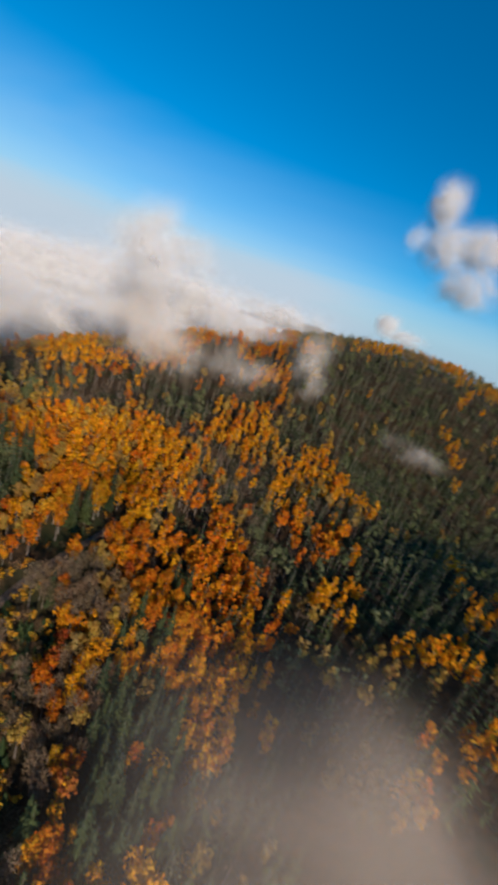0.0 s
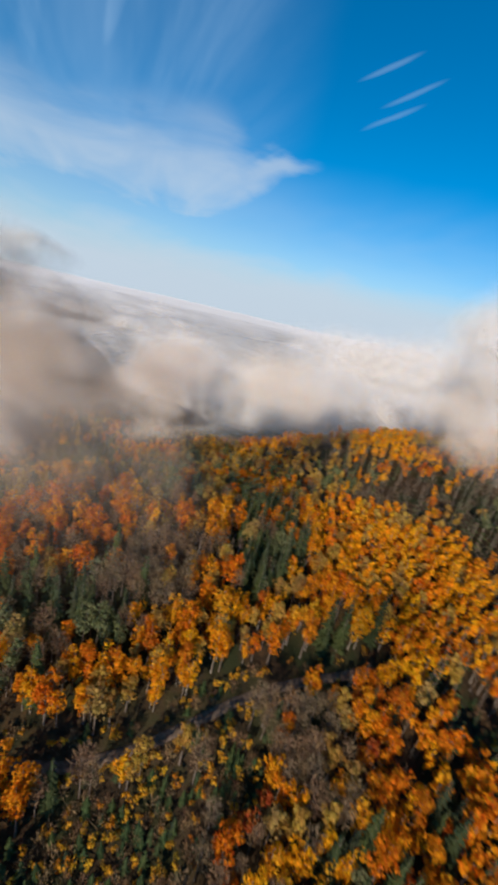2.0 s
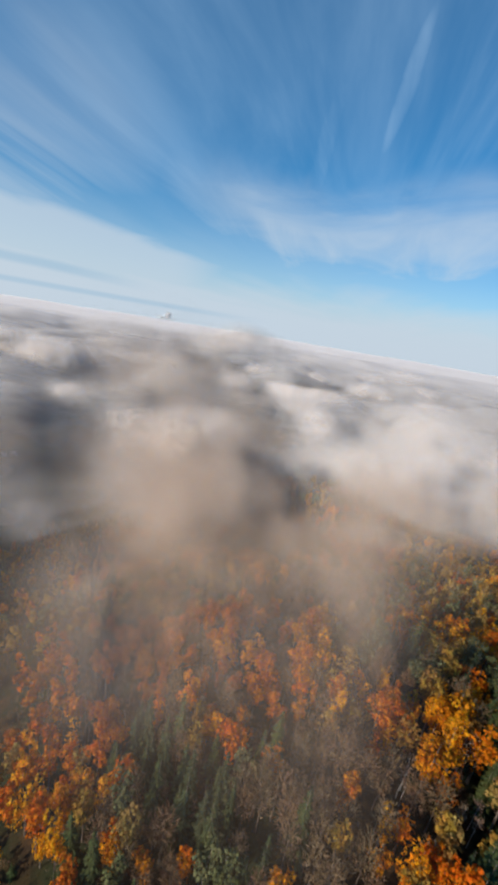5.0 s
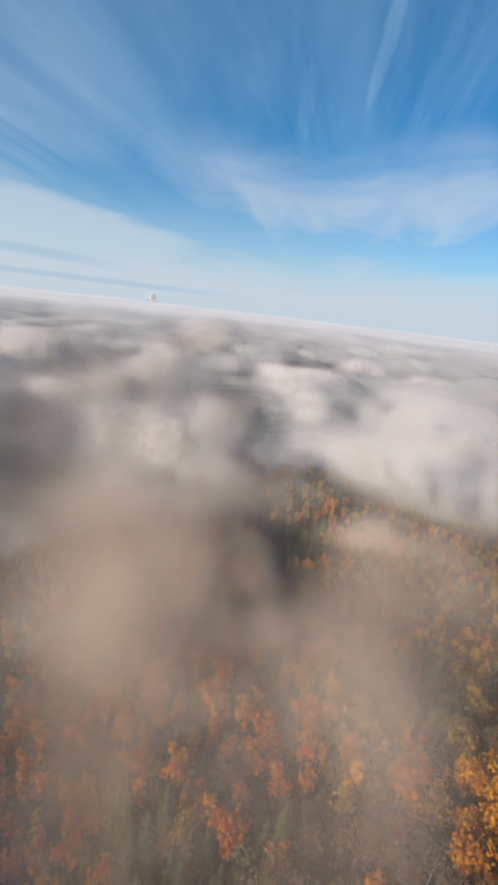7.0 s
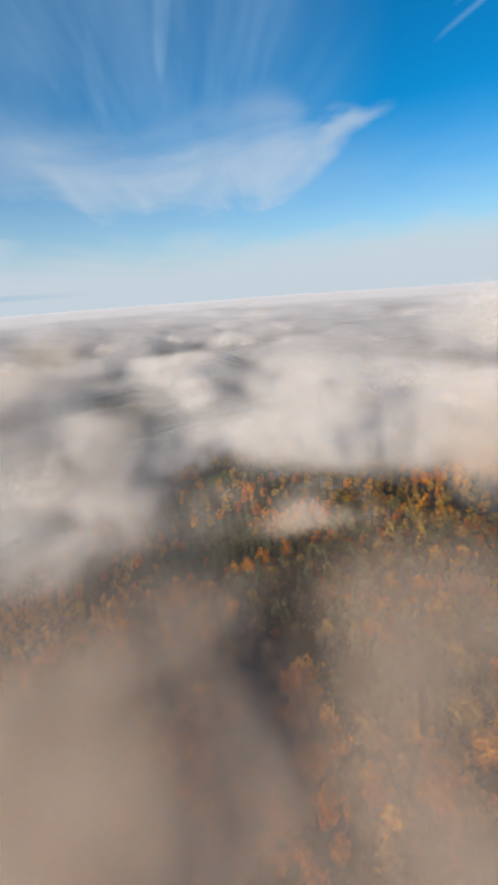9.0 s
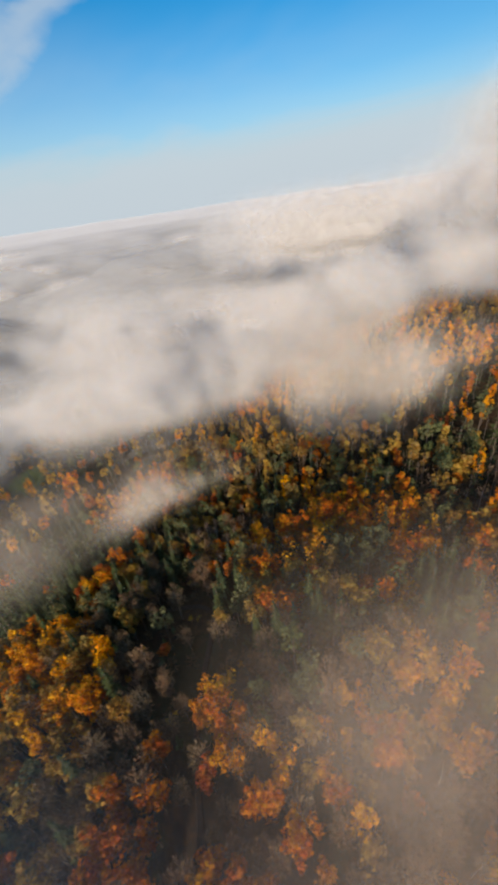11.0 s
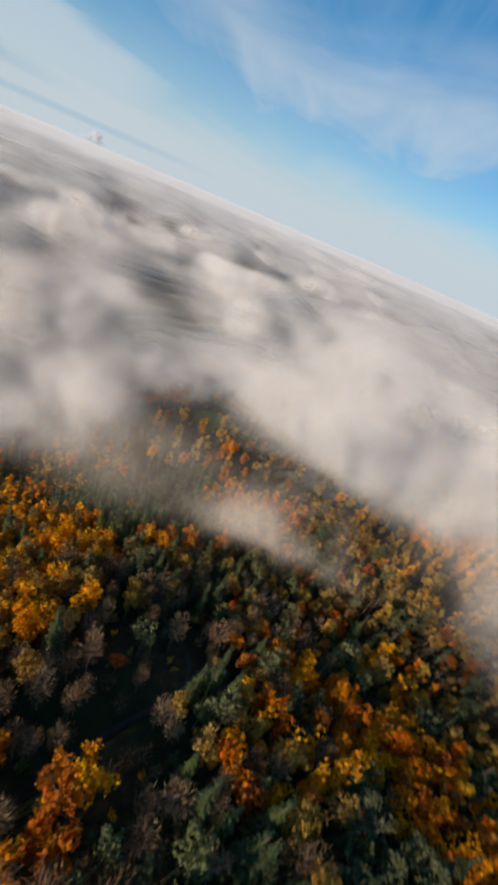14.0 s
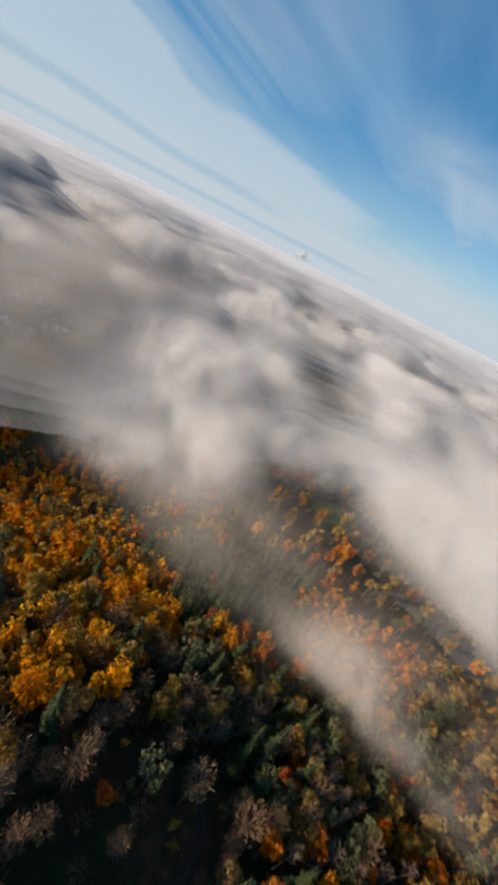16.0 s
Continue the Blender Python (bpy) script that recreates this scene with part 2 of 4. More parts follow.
def fog_material(name, grain, low, high, colour):
    """Mist: how thick it is stands in the mesh; two noises tear it into wisps."""
    m, nt, o = material(name)
    at = nt.nodes.new("ShaderNodeAttribute")
    at.attribute_name = "mist"
    n = math_node(nt, "ADD", math_node(nt, "MULTIPLY", noise_at(nt, grain, 3, 0.55, None, 0.6), 0.7), math_node(nt, "MULTIPLY", noise_at(nt, grain * 0.3, 1), 0.3))
    # thick mist closes up, thin mist is torn
    torn = remap(nt, n, low, high)
    closed = math_node(nt, "POWER", at.outputs["Fac"], 2.0)
    whole = math_node(nt, "ADD", torn, math_node(nt, "MULTIPLY", math_node(nt, "SUBTRACT", 1.0, torn), closed))
    alpha = math_node(nt, "MULTIPLY", at.outputs["Fac"], whole, True)
    d = node(nt, "ShaderNodeBsdfDiffuse", Color=(*colour, 1))
    t = node(nt, "ShaderNodeBsdfTranslucent", Color=(*[0.5 * c for c in colour], 1))
    # for droplet scatter the normal is bent towards the sun, which brightens the mist
    soft = nt.nodes.new("ShaderNodeVectorMath")
    soft.operation = "MULTIPLY_ADD"
    link(nt, nt.nodes.new("ShaderNodeNewGeometry").outputs["Normal"], soft.inputs[0])
    soft.inputs[1].default_value = (0.55, 0.55, 0.55)
    soft.inputs[2].default_value = TO_SUN * 0.9
    unit = nt.nodes.new("ShaderNodeVectorMath")
    unit.operation = "NORMALIZE"
    link(nt, soft.outputs[0], unit.inputs[0])
    link(nt, unit.outputs[0], d.inputs["Normal"])
    mx = nt.nodes.new("ShaderNodeAddShader")
    link(nt, d.outputs[0], mx.inputs[0])
    link(nt, t.outputs[0], mx.inputs[1])
    clear = nt.nodes.new("ShaderNodeBsdfTransparent")
    fin = nt.nodes.new("ShaderNodeMixShader")
    link(nt, alpha, fin.inputs[0])
    link(nt, clear.outputs[0], fin.inputs[1])
    link(nt, mx.outputs[0], fin.inputs[2])
    link(nt, fin.outputs[0], o.inputs[0])
    return m


# forest bounce is tinted into both mists, shade into the first
MIST_SHADE_TINT = fog_material("shade_tinted_low_mist", 0.04, 0.25, 0.70, (0.42, 0.345, 0.29))
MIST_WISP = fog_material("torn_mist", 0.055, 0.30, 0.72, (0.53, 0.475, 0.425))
MIST = fog_material("white_mist", 0.028, 0.26, 0.70, (0.53, 0.513, 0.505))
HAZE = fog_material("far_white_haze", 0.004, 0.10, 0.50, (0.66, 0.67, 0.69))
SEA = fog_material("cloud_sea_mist", 0.011, 0.12, 0.70, (0.535, 0.53, 0.53))


# ---- the lie of the land ----
# the last small hill is unseen, added to shade the eastern spruce slope
SMALL_HILLS = [(-60, 60, -14.4), (-170, 60, 21.4), (-60, 160, 25.8), (-170, 160, -40.4), (-280, 130, -20.9), (-170, 270, 14.0), (50, 160, -7.9), (-60, 270, -13.2), (-380, 140, 74.7), (-30, 110, -28.5), (-120, 160, -0.9), (150, 290, -31.3), (-230, 90, 15.4), (-230, 160, 11.0), (-150, 115, 18.3), (-120, 110, 25.6), (190, 110, 47.8)]
BIG_HILLS = [(60, 330, 9.7), (230, 330, 34.8), (60, 560, 79.4), (280, 560, 102.5), (-150, 420, 73.3), (-300, 0, -1.0), (-100, -120, 31.4), (150, 0, 73.3), (-380, 250, -7.1), (-50, 740, 45.1), (500, 400, 60.4), (520, 700, 42.9), (250, 850, 73.6), (-200, 250, 46.7), (-100, 80, 24.7)]
VALLEY = -130.0


class Fbm:
    """Smooth layered noise over numpy arrays."""

    def __init__(self, seed):
        r = np.random.RandomState(seed)
        self.p = np.concatenate([r.permutation(256)] * 2)
        self.g = r.uniform(-1, 1, 512)

    def one(self, x, y, z):
        xi, yi, zi = np.floor(x).astype(int), np.floor(y).astype(int), np.floor(z).astype(int)
        fx, fy, fz = x - xi, y - yi, z - zi
        u, v, w = (f * f * (3 - 2 * f) for f in (fx, fy, fz))
        p, g = self.p, self.g

        def h(a, b, c):
            return g[p[(p[(p[(xi + a) & 255] + yi + b) & 255] + zi + c) & 255]]

        def lerp(t, a, b):
            return a + t * (b - a)
        return lerp(w, lerp(v, lerp(u, h(0, 0, 0), h(1, 0, 0)), lerp(u, h(0, 1, 0), h(1, 1, 0))),
                    lerp(v, lerp(u, h(0, 0, 1), h(1, 0, 1)), lerp(u, h(0, 1, 1), h(1, 1, 1))))

    def __call__(self, x, y, z=None, octaves=4):
        x, y = np.asarray(x, float), np.asarray(y, float)
        z = np.zeros_like(x) if z is None else np.asarray(z, float)
        s, a = np.zeros_like(x), 1.0
        for k in range(octaves):
            s = s + a * self.one(x * 2 ** k + 17.3 * k, y * 2 ** k + 5.1 * k, z * 2 ** k)
            a *= 0.5
        return s


fbm, fbm2, fbm3 = Fbm(3), Fbm(8), Fbm(21)


def ground_z(x, y):
    x, y = np.asarray(x, float), np.asarray(y, float)
    z = np.full(x.shape, VALLEY)
    for hills, s in ((SMALL_HILLS, 75.0), (BIG_HILLS, 190.0)):
        for a, b, h in hills:
            z = z + h * np.exp(-((x - a) ** 2 + (y - b) ** 2) / (2 * s * s))
    r = np.hypot(x + 60, y - 100)
    far = np.clip((r - 1000) / 1800, 0, 1)
    north = np.clip((y * 0.75 + x * 0.65) / np.maximum(r, 1) * 1.8 - 0.7, 0, 1)
    z = z + far * (12 * fbm(x / 900, y / 900) + north * (170 + 130 * fbm2(x / 800, y / 800)))
    return z + 1.2 * fbm3(x / 22, y / 22)


def gz(x, y):
    return float(ground_z(np.array([x]), np.array([y]))[0])


def lines(a, b, step, reach):
    """Grid lines: even between a and b, then wider and wider out to the reach."""
    mid = list(np.arange(a, b + 0.1, step))
    lo, hi, s = [], [], step
    x = a
    while x > -reach:
        s = min(s * 1.16, 260)
        x -= s
        lo.append(x)
    x, s = b, step
    while x < reach:
        s = min(s * 1.16, 260)
        x += s
        hi.append(x)
    return np.array(lo[::-1] + mid + hi)


def grid_mesh(name, xs, ys, zf):
    X, Y = np.meshgrid(xs, ys)
    Z = zf(X, Y)
    n, k = X.shape
    idx = np.arange(n * k).reshape(n, k)
    quads = np.stack([idx[:-1, :-1], idx[:-1, 1:], idx[1:, 1:], idx[1:, :-1]], -1).reshape(-1, 4)
    return raw_mesh(name, np.stack([X, Y, Z], -1).reshape(-1, 3), quads)


def raw_mesh(name, verts, faces, smooth=True):
    """A mesh from numpy arrays of corners and of equal-sided faces."""
    me = bpy.data.meshes.new(name)
    verts, faces = np.asarray(verts, np.float32), np.asarray(faces, np.int32)
    me.vertices.add(len(verts))
    me.vertices.foreach_set("co", verts.ravel())
    me.loops.add(faces.size)
    me.loops.foreach_set("vertex_index", faces.ravel())
    me.polygons.add(len(faces))
    me.polygons.foreach_set("loop_start", np.arange(0, faces.size, faces.shape[1], dtype=np.int32))
    me.polygons.foreach_set("use_smooth", np.full(len(faces), smooth))
    me.update(calc_edges=True)
    return me


m, nt, o = material("forest_floor")
litter = ramp(nt, noise_at(nt, 0.35, 6, 0.65), [(0.3, (0.020, 0.016, 0.010)), (0.5, (0.05, 0.032, 0.018)), (0.68, (0.10, 0.055, 0.022))])
moss = mix_rgb(nt, remap(nt, noise_at(nt, 0.05, 4), 0.45, 0.62), litter, (0.028, 0.034, 0.014))
sepz = nt.nodes.new("ShaderNodeSeparateXYZ")
link(nt, place(nt), sepz.inputs[0])
valley_mask = remap(nt, sepz.outputs[2], -118.0, -95.0, 1.0, 0.0)
vor = nt.nodes.new("ShaderNodeTexVoronoi")
vor.inputs["Scale"].default_value = 0.006
link(nt, place(nt), vor.inputs["Vector"])
fields = ramp(nt, math_node(nt, "FRACT", math_node(nt, "MULTIPLY", vor.outputs["Color"], 2.0)), [(0.0, (0.02, 0.03, 0.014)), (0.4, (0.035, 0.05, 0.02)), (0.7, (0.07, 0.09, 0.025)), (1.0, (0.06, 0.05, 0.03))])
meadow = nt.nodes.new("ShaderNodeVectorMath")
meadow.operation = "DISTANCE"
link(nt, place(nt), meadow.inputs[0])
meadow.inputs[1].default_value = (-360, 142, 0)
moss = mix_rgb(nt, remap(nt, meadow.outputs["Value"], 14.0, 21.0, 1.0, 0.0), moss, (0.11, 0.15, 0.03))
heath = mix_rgb(nt, remap(nt, noise_at(nt, 0.12, 5), 0.4, 0.65), (0.060, 0.040, 0.022), (0.036, 0.040, 0.016))
clearing = nt.nodes.new("ShaderNodeVectorMath")
clearing.operation = "DISTANCE"
link(nt, place(nt), clearing.inputs[0])
clearing.inputs[1].default_value = (-54, 78, -8)
moss = mix_rgb(nt, remap(nt, clearing.outputs["Value"], 18.0, 36.0, 0.85, 0.0), moss, heath)
col = mix_rgb(nt, valley_mask, moss, fields)
d = node(nt, "ShaderNodeBsdfPrincipled", Roughness=0.95)
d.inputs["Specular IOR Level"].default_value = 0.1
link(nt, col, d.inputs["Base Color"])
bump = node(nt, "ShaderNodeBump", Strength=0.5, Distance=0.4)
link(nt, noise_at(nt, 1.2, 5), bump.inputs["Height"])
link(nt, bump.outputs[0], d.inputs["Normal"])
link(nt, d.outputs[0], o.inputs[0])
FLOOR = m

ground_mesh = grid_mesh("ground", lines(-430, 330, 6, 4900), lines(-60, 620, 6, 4900), ground_z)
ground_mesh.materials.append(FLOOR)
ground = tagged(new("ground", ground_mesh), "brown leaf-littered forest floor of hills above a valley", "ground", kind="structure")

# ---- trees ----
rng = np.random.RandomState(5)
TRACKS = [[(-104, 10), (-88, 30), (-74, 50), (-67, 68), (-63, 85), (-60, 104), (-53, 127), (-44, 146)],
          [(-145, 76), (-159, 90), (-169, 104), (-176, 115), (-183, 122), (-193, 123), (-207, 116)],
          [(-176, 115), (-173, 122), (-179, 130), (-188, 135)]]


def smooth_line(points, step=2.0):
    """Points every step metres along a rounded line."""
    p = np.array([points[0], *points, points[-1]], float)
    got = []
    for i in range(1, len(p) - 2):
        n = max(2, int(np.hypot(*(p[i + 1] - p[i])) / step))
        for t in np.arange(n) / n:
            got.append(0.5 * (2 * p[i] + (p[i + 1] - p[i - 1]) * t + (2 * p[i - 1] - 5 * p[i] + 4 * p[i + 1] - p[i + 2]) * t ** 2 + (3 * p[i] - p[i - 1] - 3 * p[i + 1] + p[i + 2]) * t ** 3))
    return np.array(got + [p[-2]])


LINES = [smooth_line(t) for t in TRACKS]
ALL_TRACK = np.concatenate(LINES)


def on_track(x, y):
    return float(np.min(np.hypot(ALL_TRACK[:, 0] - x, ALL_TRACK[:, 1] - y)))


def track_mesh(name, line, width, material_of, label):
    """A worn track: two ruts, a raised middle and banked shoulders that sink into the ground."""
    d = np.gradient(line, axis=0)
    d /= np.linalg.norm(d, axis=1)[:, None]
    side = np.stack([-d[:, 1], d[:, 0]], 1)
    across = ((-0.75, -0.9), (-0.5, 0.16), (-0.3, 0.06), (0.0, 0.2), (0.3, 0.06), (0.5, 0.16), (0.75, -0.9))
    z0 = ground_z(line[:, 0], line[:, 1]) + 0.45
    rows = []
    for a, h in across:
        p = line + side * (a * width)
        rows.append(np.stack([p[:, 0], p[:, 1], z0 + h], 1))
    v = np.stack(rows, 1).reshape(-1, 3)
    k = len(across)
    idx = np.arange(len(v)).reshape(-1, k)
    me = raw_mesh(name, v, np.stack([idx[:-1, :-1], idx[:-1, 1:], idx[1:, 1:], idx[1:, :-1]], -1).reshape(-1, 4))
    me.materials.append(material_of)
    return tagged(new(name, me), label, "track", kind="structure")


m, nt, o = material("worn_track_earth")
c = ramp(nt, noise_at(nt, 0.9, 6, 0.65), [(0.3, (0.05, 0.036, 0.024)), (0.55, (0.16, 0.11, 0.075)), (0.75, (0.27, 0.20, 0.14))])
d = node(nt, "ShaderNodeBsdfPrincipled", Roughness=0.95)
link(nt, c, d.inputs["Base Color"])
link(nt, d.outputs[0], o.inputs[0])
# darker copy of the track earth: the slope's shade is put into its colour
m2, nt, o = material("shaded_track_earth")
c = ramp(nt, noise_at(nt, 0.9, 6, 0.65), [(0.3, (0.018, 0.013, 0.008)), (0.55, (0.034, 0.023, 0.014)), (0.75, (0.055, 0.037, 0.022))])
d = node(nt, "ShaderNodeBsdfPrincipled", Roughness=0.9)
link(nt, c, d.inputs["Base Color"])
link(nt, d.outputs[0], o.inputs[0])
for i, line in enumerate(LINES):
    track_mesh("forest_track", line, (2.1, 1.3, 1.2)[i], m if i == 0 else m2, "pale worn earth track through the autumn forest")
valley_line = smooth_line([(-560, -352), (-626, -337), (-678, -327), (-764, -330), (-900, -300), (-1080, -230)], 8)
track_mesh("valley_road", valley_line, 9.0, m, "pale road across the valley floor beside houses")


def tube(points, radii, sides):
    """Corners and quads of a tapered tube along points."""
    v, f = [], []
    for i, (p, r) in enumerate(zip(points, radii)):
        for k in range(sides):
            a = 2 * math.pi * k / sides
            v.append((p[0] + r * math.cos(a), p[1] + r * math.sin(a), p[2]))
        if i:
            for k in range(sides):
                b, c = (i - 1) * sides, i * sides
                f.append((b + k, b + (k + 1) % sides, c + (k + 1) % sides, c + k))
    return np.array(v), np.array(f)


def joined(pieces):
    v, f, n = [], [], 0
    for a, b in pieces:
        v.append(a)
        f.append(b + n)
        n += len(a)
    return np.concatenate(v), np.concatenate(f)


def trunk_shape(r, height, foot, limbs, reach, sides=6):
    bend = r.uniform(-0.3, 0.3, 2)
    hs = np.linspace(-0.6, height, 6)
    pts = [(bend[0] * (h / height) ** 2 * 2, bend[1] * (h / height) ** 2 * 2, h) for h in hs]
    rad = [foot * (1 - 0.88 * max(h, 0) / height) for h in hs]
    rad[0] = foot * 1.3
    parts = [tube(pts, rad, sides)]
    for i in range(limbs):
        a, h0 = r.uniform(0, 6.28), height * r.uniform(0.35, 0.8)
        L, up = reach * r.uniform(0.55, 0.9), r.uniform(0.4, 0.9)
        p = [(math.cos(a) * L * s, math.sin(a) * L * s, h0 + up * L * s ** 0.8) for s in (0, 0.5, 1)]
        w = foot * 0.35
        parts.append(tube(p, (w, w * 0.6, w * 0.2), 4))
    return joined(parts)


def sprays(r, centres, normals, size, fold=0.35):
    """Small folded leaf sprays, four corners each, at the centres, facing about along the normals."""
    n = len(centres)
    nn = normals + r.normal(0, 0.55, (n, 3))
    nn /= np.linalg.norm(nn, axis=1)[:, None]
    t = np.cross(nn, r.normal(0, 1, (n, 3)))
    t /= np.linalg.norm(t, axis=1)[:, None]
    b = np.cross(nn, t)
    s = (size * r.uniform(0.6, 1.35, n))[:, None]
    k = r.uniform(0.55, 1.0, (n, 1))
    v = np.stack([centres + t * s, centres + b * s * k - nn * s * fold, centres - t * s * r.uniform(0.6, 1, (n, 1)), centres - b * s * k - nn * s * fold * 0.5], 1).reshape(-1, 3)
    return v, np.arange(n * 4).reshape(n, 4)


def leafy_crown(r, height, base, radius, clumps, per, size):
    """A crown of many sprays gathered in uneven clumps, with gaps between."""
    cs, ns = [], []
    mid, half = (height + base) / 2, (height - base) / 2
    for i in range(clumps):
        d = r.normal(0, 1, 3)
        d /= np.linalg.norm(d)
        d[2] = d[2] * 0.9 + 0.15
        q = r.uniform(0.35, 0.85) if i else 0.1
        c = np.array([d[0] * radius * q, d[1] * radius * q, mid + d[2] * half * q])
        cr = radius * r.uniform(0.26, 0.46)
        e = r.normal(0, 1, (per, 3))
        e /= np.linalg.norm(e, axis=1)[:, None]
        e[:, 2] = np.abs(e[:, 2]) * np.where(r.uniform(size=per) < 0.75, 1, -1)
        cs.append(c + e * cr * r.uniform(0.7, 1.1, (per, 1)) * (1, 1, half / radius * 0.75))
        ns.append(e)
    return sprays(r, np.concatenate(cs), np.concatenate(ns), size)


def needle_crown(r, height, base, radius, whorls, arms, droop=0.35, ragged=0.3, fingers=False):
    """Whorls of drooping boughs, each a narrow bent blade with side sprays."""
    parts = []
    for i in range(whorls):
        s = i / (whorls - 1)
        h = base + (height - base) * s
        L0 = radius * (1 - s) ** 0.85 + 0.25
        k = max(4, int(arms * (1 - 0.45 * s)))
        for j in range(k):
            a = 6.283 * (j + r.uniform(-0.3, 0.3)) / k + i * 0.7
            L = L0 * r.uniform(1 - ragged * 2, 1 + ragged * 0.6)
            d, side = np.array([math.cos(a), math.sin(a), 0]), np.array([-math.sin(a), math.cos(a), 0])
            w = 0.17 * L + 0.16
            up = np.array([0, 0, 1.0])
            p0, p1, p2 = up * h, up * (h - droop * L * 0.25) + d * L * 0.55, up * (h - droop * L * r.uniform(0.7, 1.2)) + d * L
            v = np.array([p0, p1 + side * w - up * 0.15 * L, p2, p1 - side * w - up * 0.15 * L])
            parts.append((v, np.array([[0, 1, 2, 3]])))
            if fingers and L > 0.9:
                for sgn in (-1, 1):
                    q0 = p1 - d * L * 0.15
                    q1 = q0 + (d * 0.55 + side * sgn * 0.75) * L * 0.5 - up * 0.22 * L
                    m0 = (q0 + q1) / 2
                    parts.append((np.array([q0, m0 + d * w * 0.8 - up * 0.1, q1, m0 - d * w * 0.6 - up * 0.1]), np.array([[0, 1, 2, 3]])))
    return joined(parts)


def twig_crown(r, height, base, radius, n):
    """A nearly leafless crown: thin twigs rising and spreading from the limbs."""
    mid, half = (height + base) / 2, (height - base) / 2
    d = r.normal(0, 1, (n, 3))
    d /= np.linalg.norm(d, axis=1)[:, None]
    c = d * r.uniform(0.3, 0.95, (n, 1)) * (radius, radius, half) + (0, 0, mid)
    way = d * (1, 1, 0.6) + (0, 0, 0.7) + r.normal(0, 0.5, (n, 3))
    way /= np.linalg.norm(way, axis=1)[:, None]
    side = np.cross(way, r.normal(0, 1, (n, 3)))
    side /= np.linalg.norm(side, axis=1)[:, None]
    L, w = r.uniform(0.45, 1.1, (n, 1)), r.uniform(0.05, 0.12, (n, 1))
    v = np.stack([c - way * L * 0.6, c + side * w, c + way * L, c - side * w], 1).reshape(-1, 3)
    return v, np.arange(n * 4).reshape(n, 4)


# kind: height, crown foot, crown radius, trunk foot radius, bark, label
KINDS = {
    "birch_tree": (17, 1.2, 2.85, 0.18, BARK_PALE, "slender birch tree with golden yellow leaves and pale trunk"),
    "beech_tree": (18, 2.2, 3.2, 0.30, BARK_GREY, "broad beech tree with deep orange autumn leaves"),
    "maple_tree": (14, 3.5, 2.8, 0.22, BARK_GREY, "maple tree with rust red autumn leaves"),
    "oak_tree": (16, 4.0, 3.0, 0.30, BARK_GREY, "oak tree with dull yellow-brown fading leaves"),
    "alder_tree": (16, 5.0, 2.9, 0.18, BARK_GREY, "nearly leafless alder tree with grey-brown twigs"),
    "spruce_tree": (22, 2.5, 3.3, 0.28, BARK_GREY, "dark green spruce tree with drooping boughs"),
    "pine_tree": (18, 6.0, 3.0, 0.24, BARK_GREY, "grey-green pine tree with a ragged crown"),
    "bare_birch_tree": (13, 7.0, 1.4, 0.11, BARK_BIRCH, "leafless birch tree with a straight white trunk"),
    "young_spruce_tree": (5.5, 0.3, 1.5, 0.07, BARK_GREY, "young dark green spruce tree in the clearing"),
    "brush_tree": (4.5, 0.4, 2.0, 0.05, BARK_GREY, "leafless rusty brown brushwood in the clearing"),
    "young_tree": (5.0, 0.6, 1.6, 0.05, BARK_GREY, "small young tree with yellow leaves beside the forest track"),
}


def crown_shape(kind, r, detail):
    h, b, rad = KINDS[kind][:3]
    if kind == "spruce_tree":
        return needle_crown(r, h, b, rad, *((17, 9) if detail else (9, 6)), fingers=detail)
    if kind == "pine_tree":
        return leafy_crown(r, h, b, rad, *((14, 24, 0.4) if detail else (8, 9, 0.85)))
    if kind == "bare_birch_tree":
        return twig_crown(r, h, b, rad, 90 if detail else 30)
    if kind == "alder_tree":
        return twig_crown(r, h, b, rad, 480 if detail else 44)
    if kind == "young_spruce_tree":
        return needle_crown(r, h, b, rad, 9, 7)
    if kind == "brush_tree":
        return twig_crown(r, h, b, rad, 90 if detail else 40)
    if kind == "young_tree":
        return leafy_crown(r, h, b, rad, 5, 8, 0.36)
    if kind == "birch_tree":
        return leafy_crown(r, h, b, rad, *((15, 26, 0.38) if detail else (9, 11, 0.80)))
    return leafy_crown(r, h, b, rad, *((16, 26, 0.43) if detail else (9, 11, 0.92)))


def make_tree(kind, variant):
    """One tree with a trunk and a crown, at the origin."""
    r = np.random.RandomState(sum(map(ord, kind)) * 10 + variant)
    h, b, rad, foot, brk, label = KINDS[kind]
    base = tagged(new(kind), label, "tree", "trees of the hillside forest")
    tv, tf = trunk_shape(r, h * (0.9 if kind != "spruce_tree" else 0.97), foot, 0 if kind in ("spruce_tree", "young_tree", "young_spruce_tree", "brush_tree") else (5 if kind == "alder_tree" else 4), rad)
    cv, cf = crown_shape(kind, r, True)
    for nm, v, f, mat in (("trunk", tv, tf, brk), ("crown", cv, cf, LEAF[kind])):
        me = raw_mesh(kind + "_" + nm, v, f, nm == "trunk")
        me.materials.append(mat)
        new(nm, me).parent = base
    return base


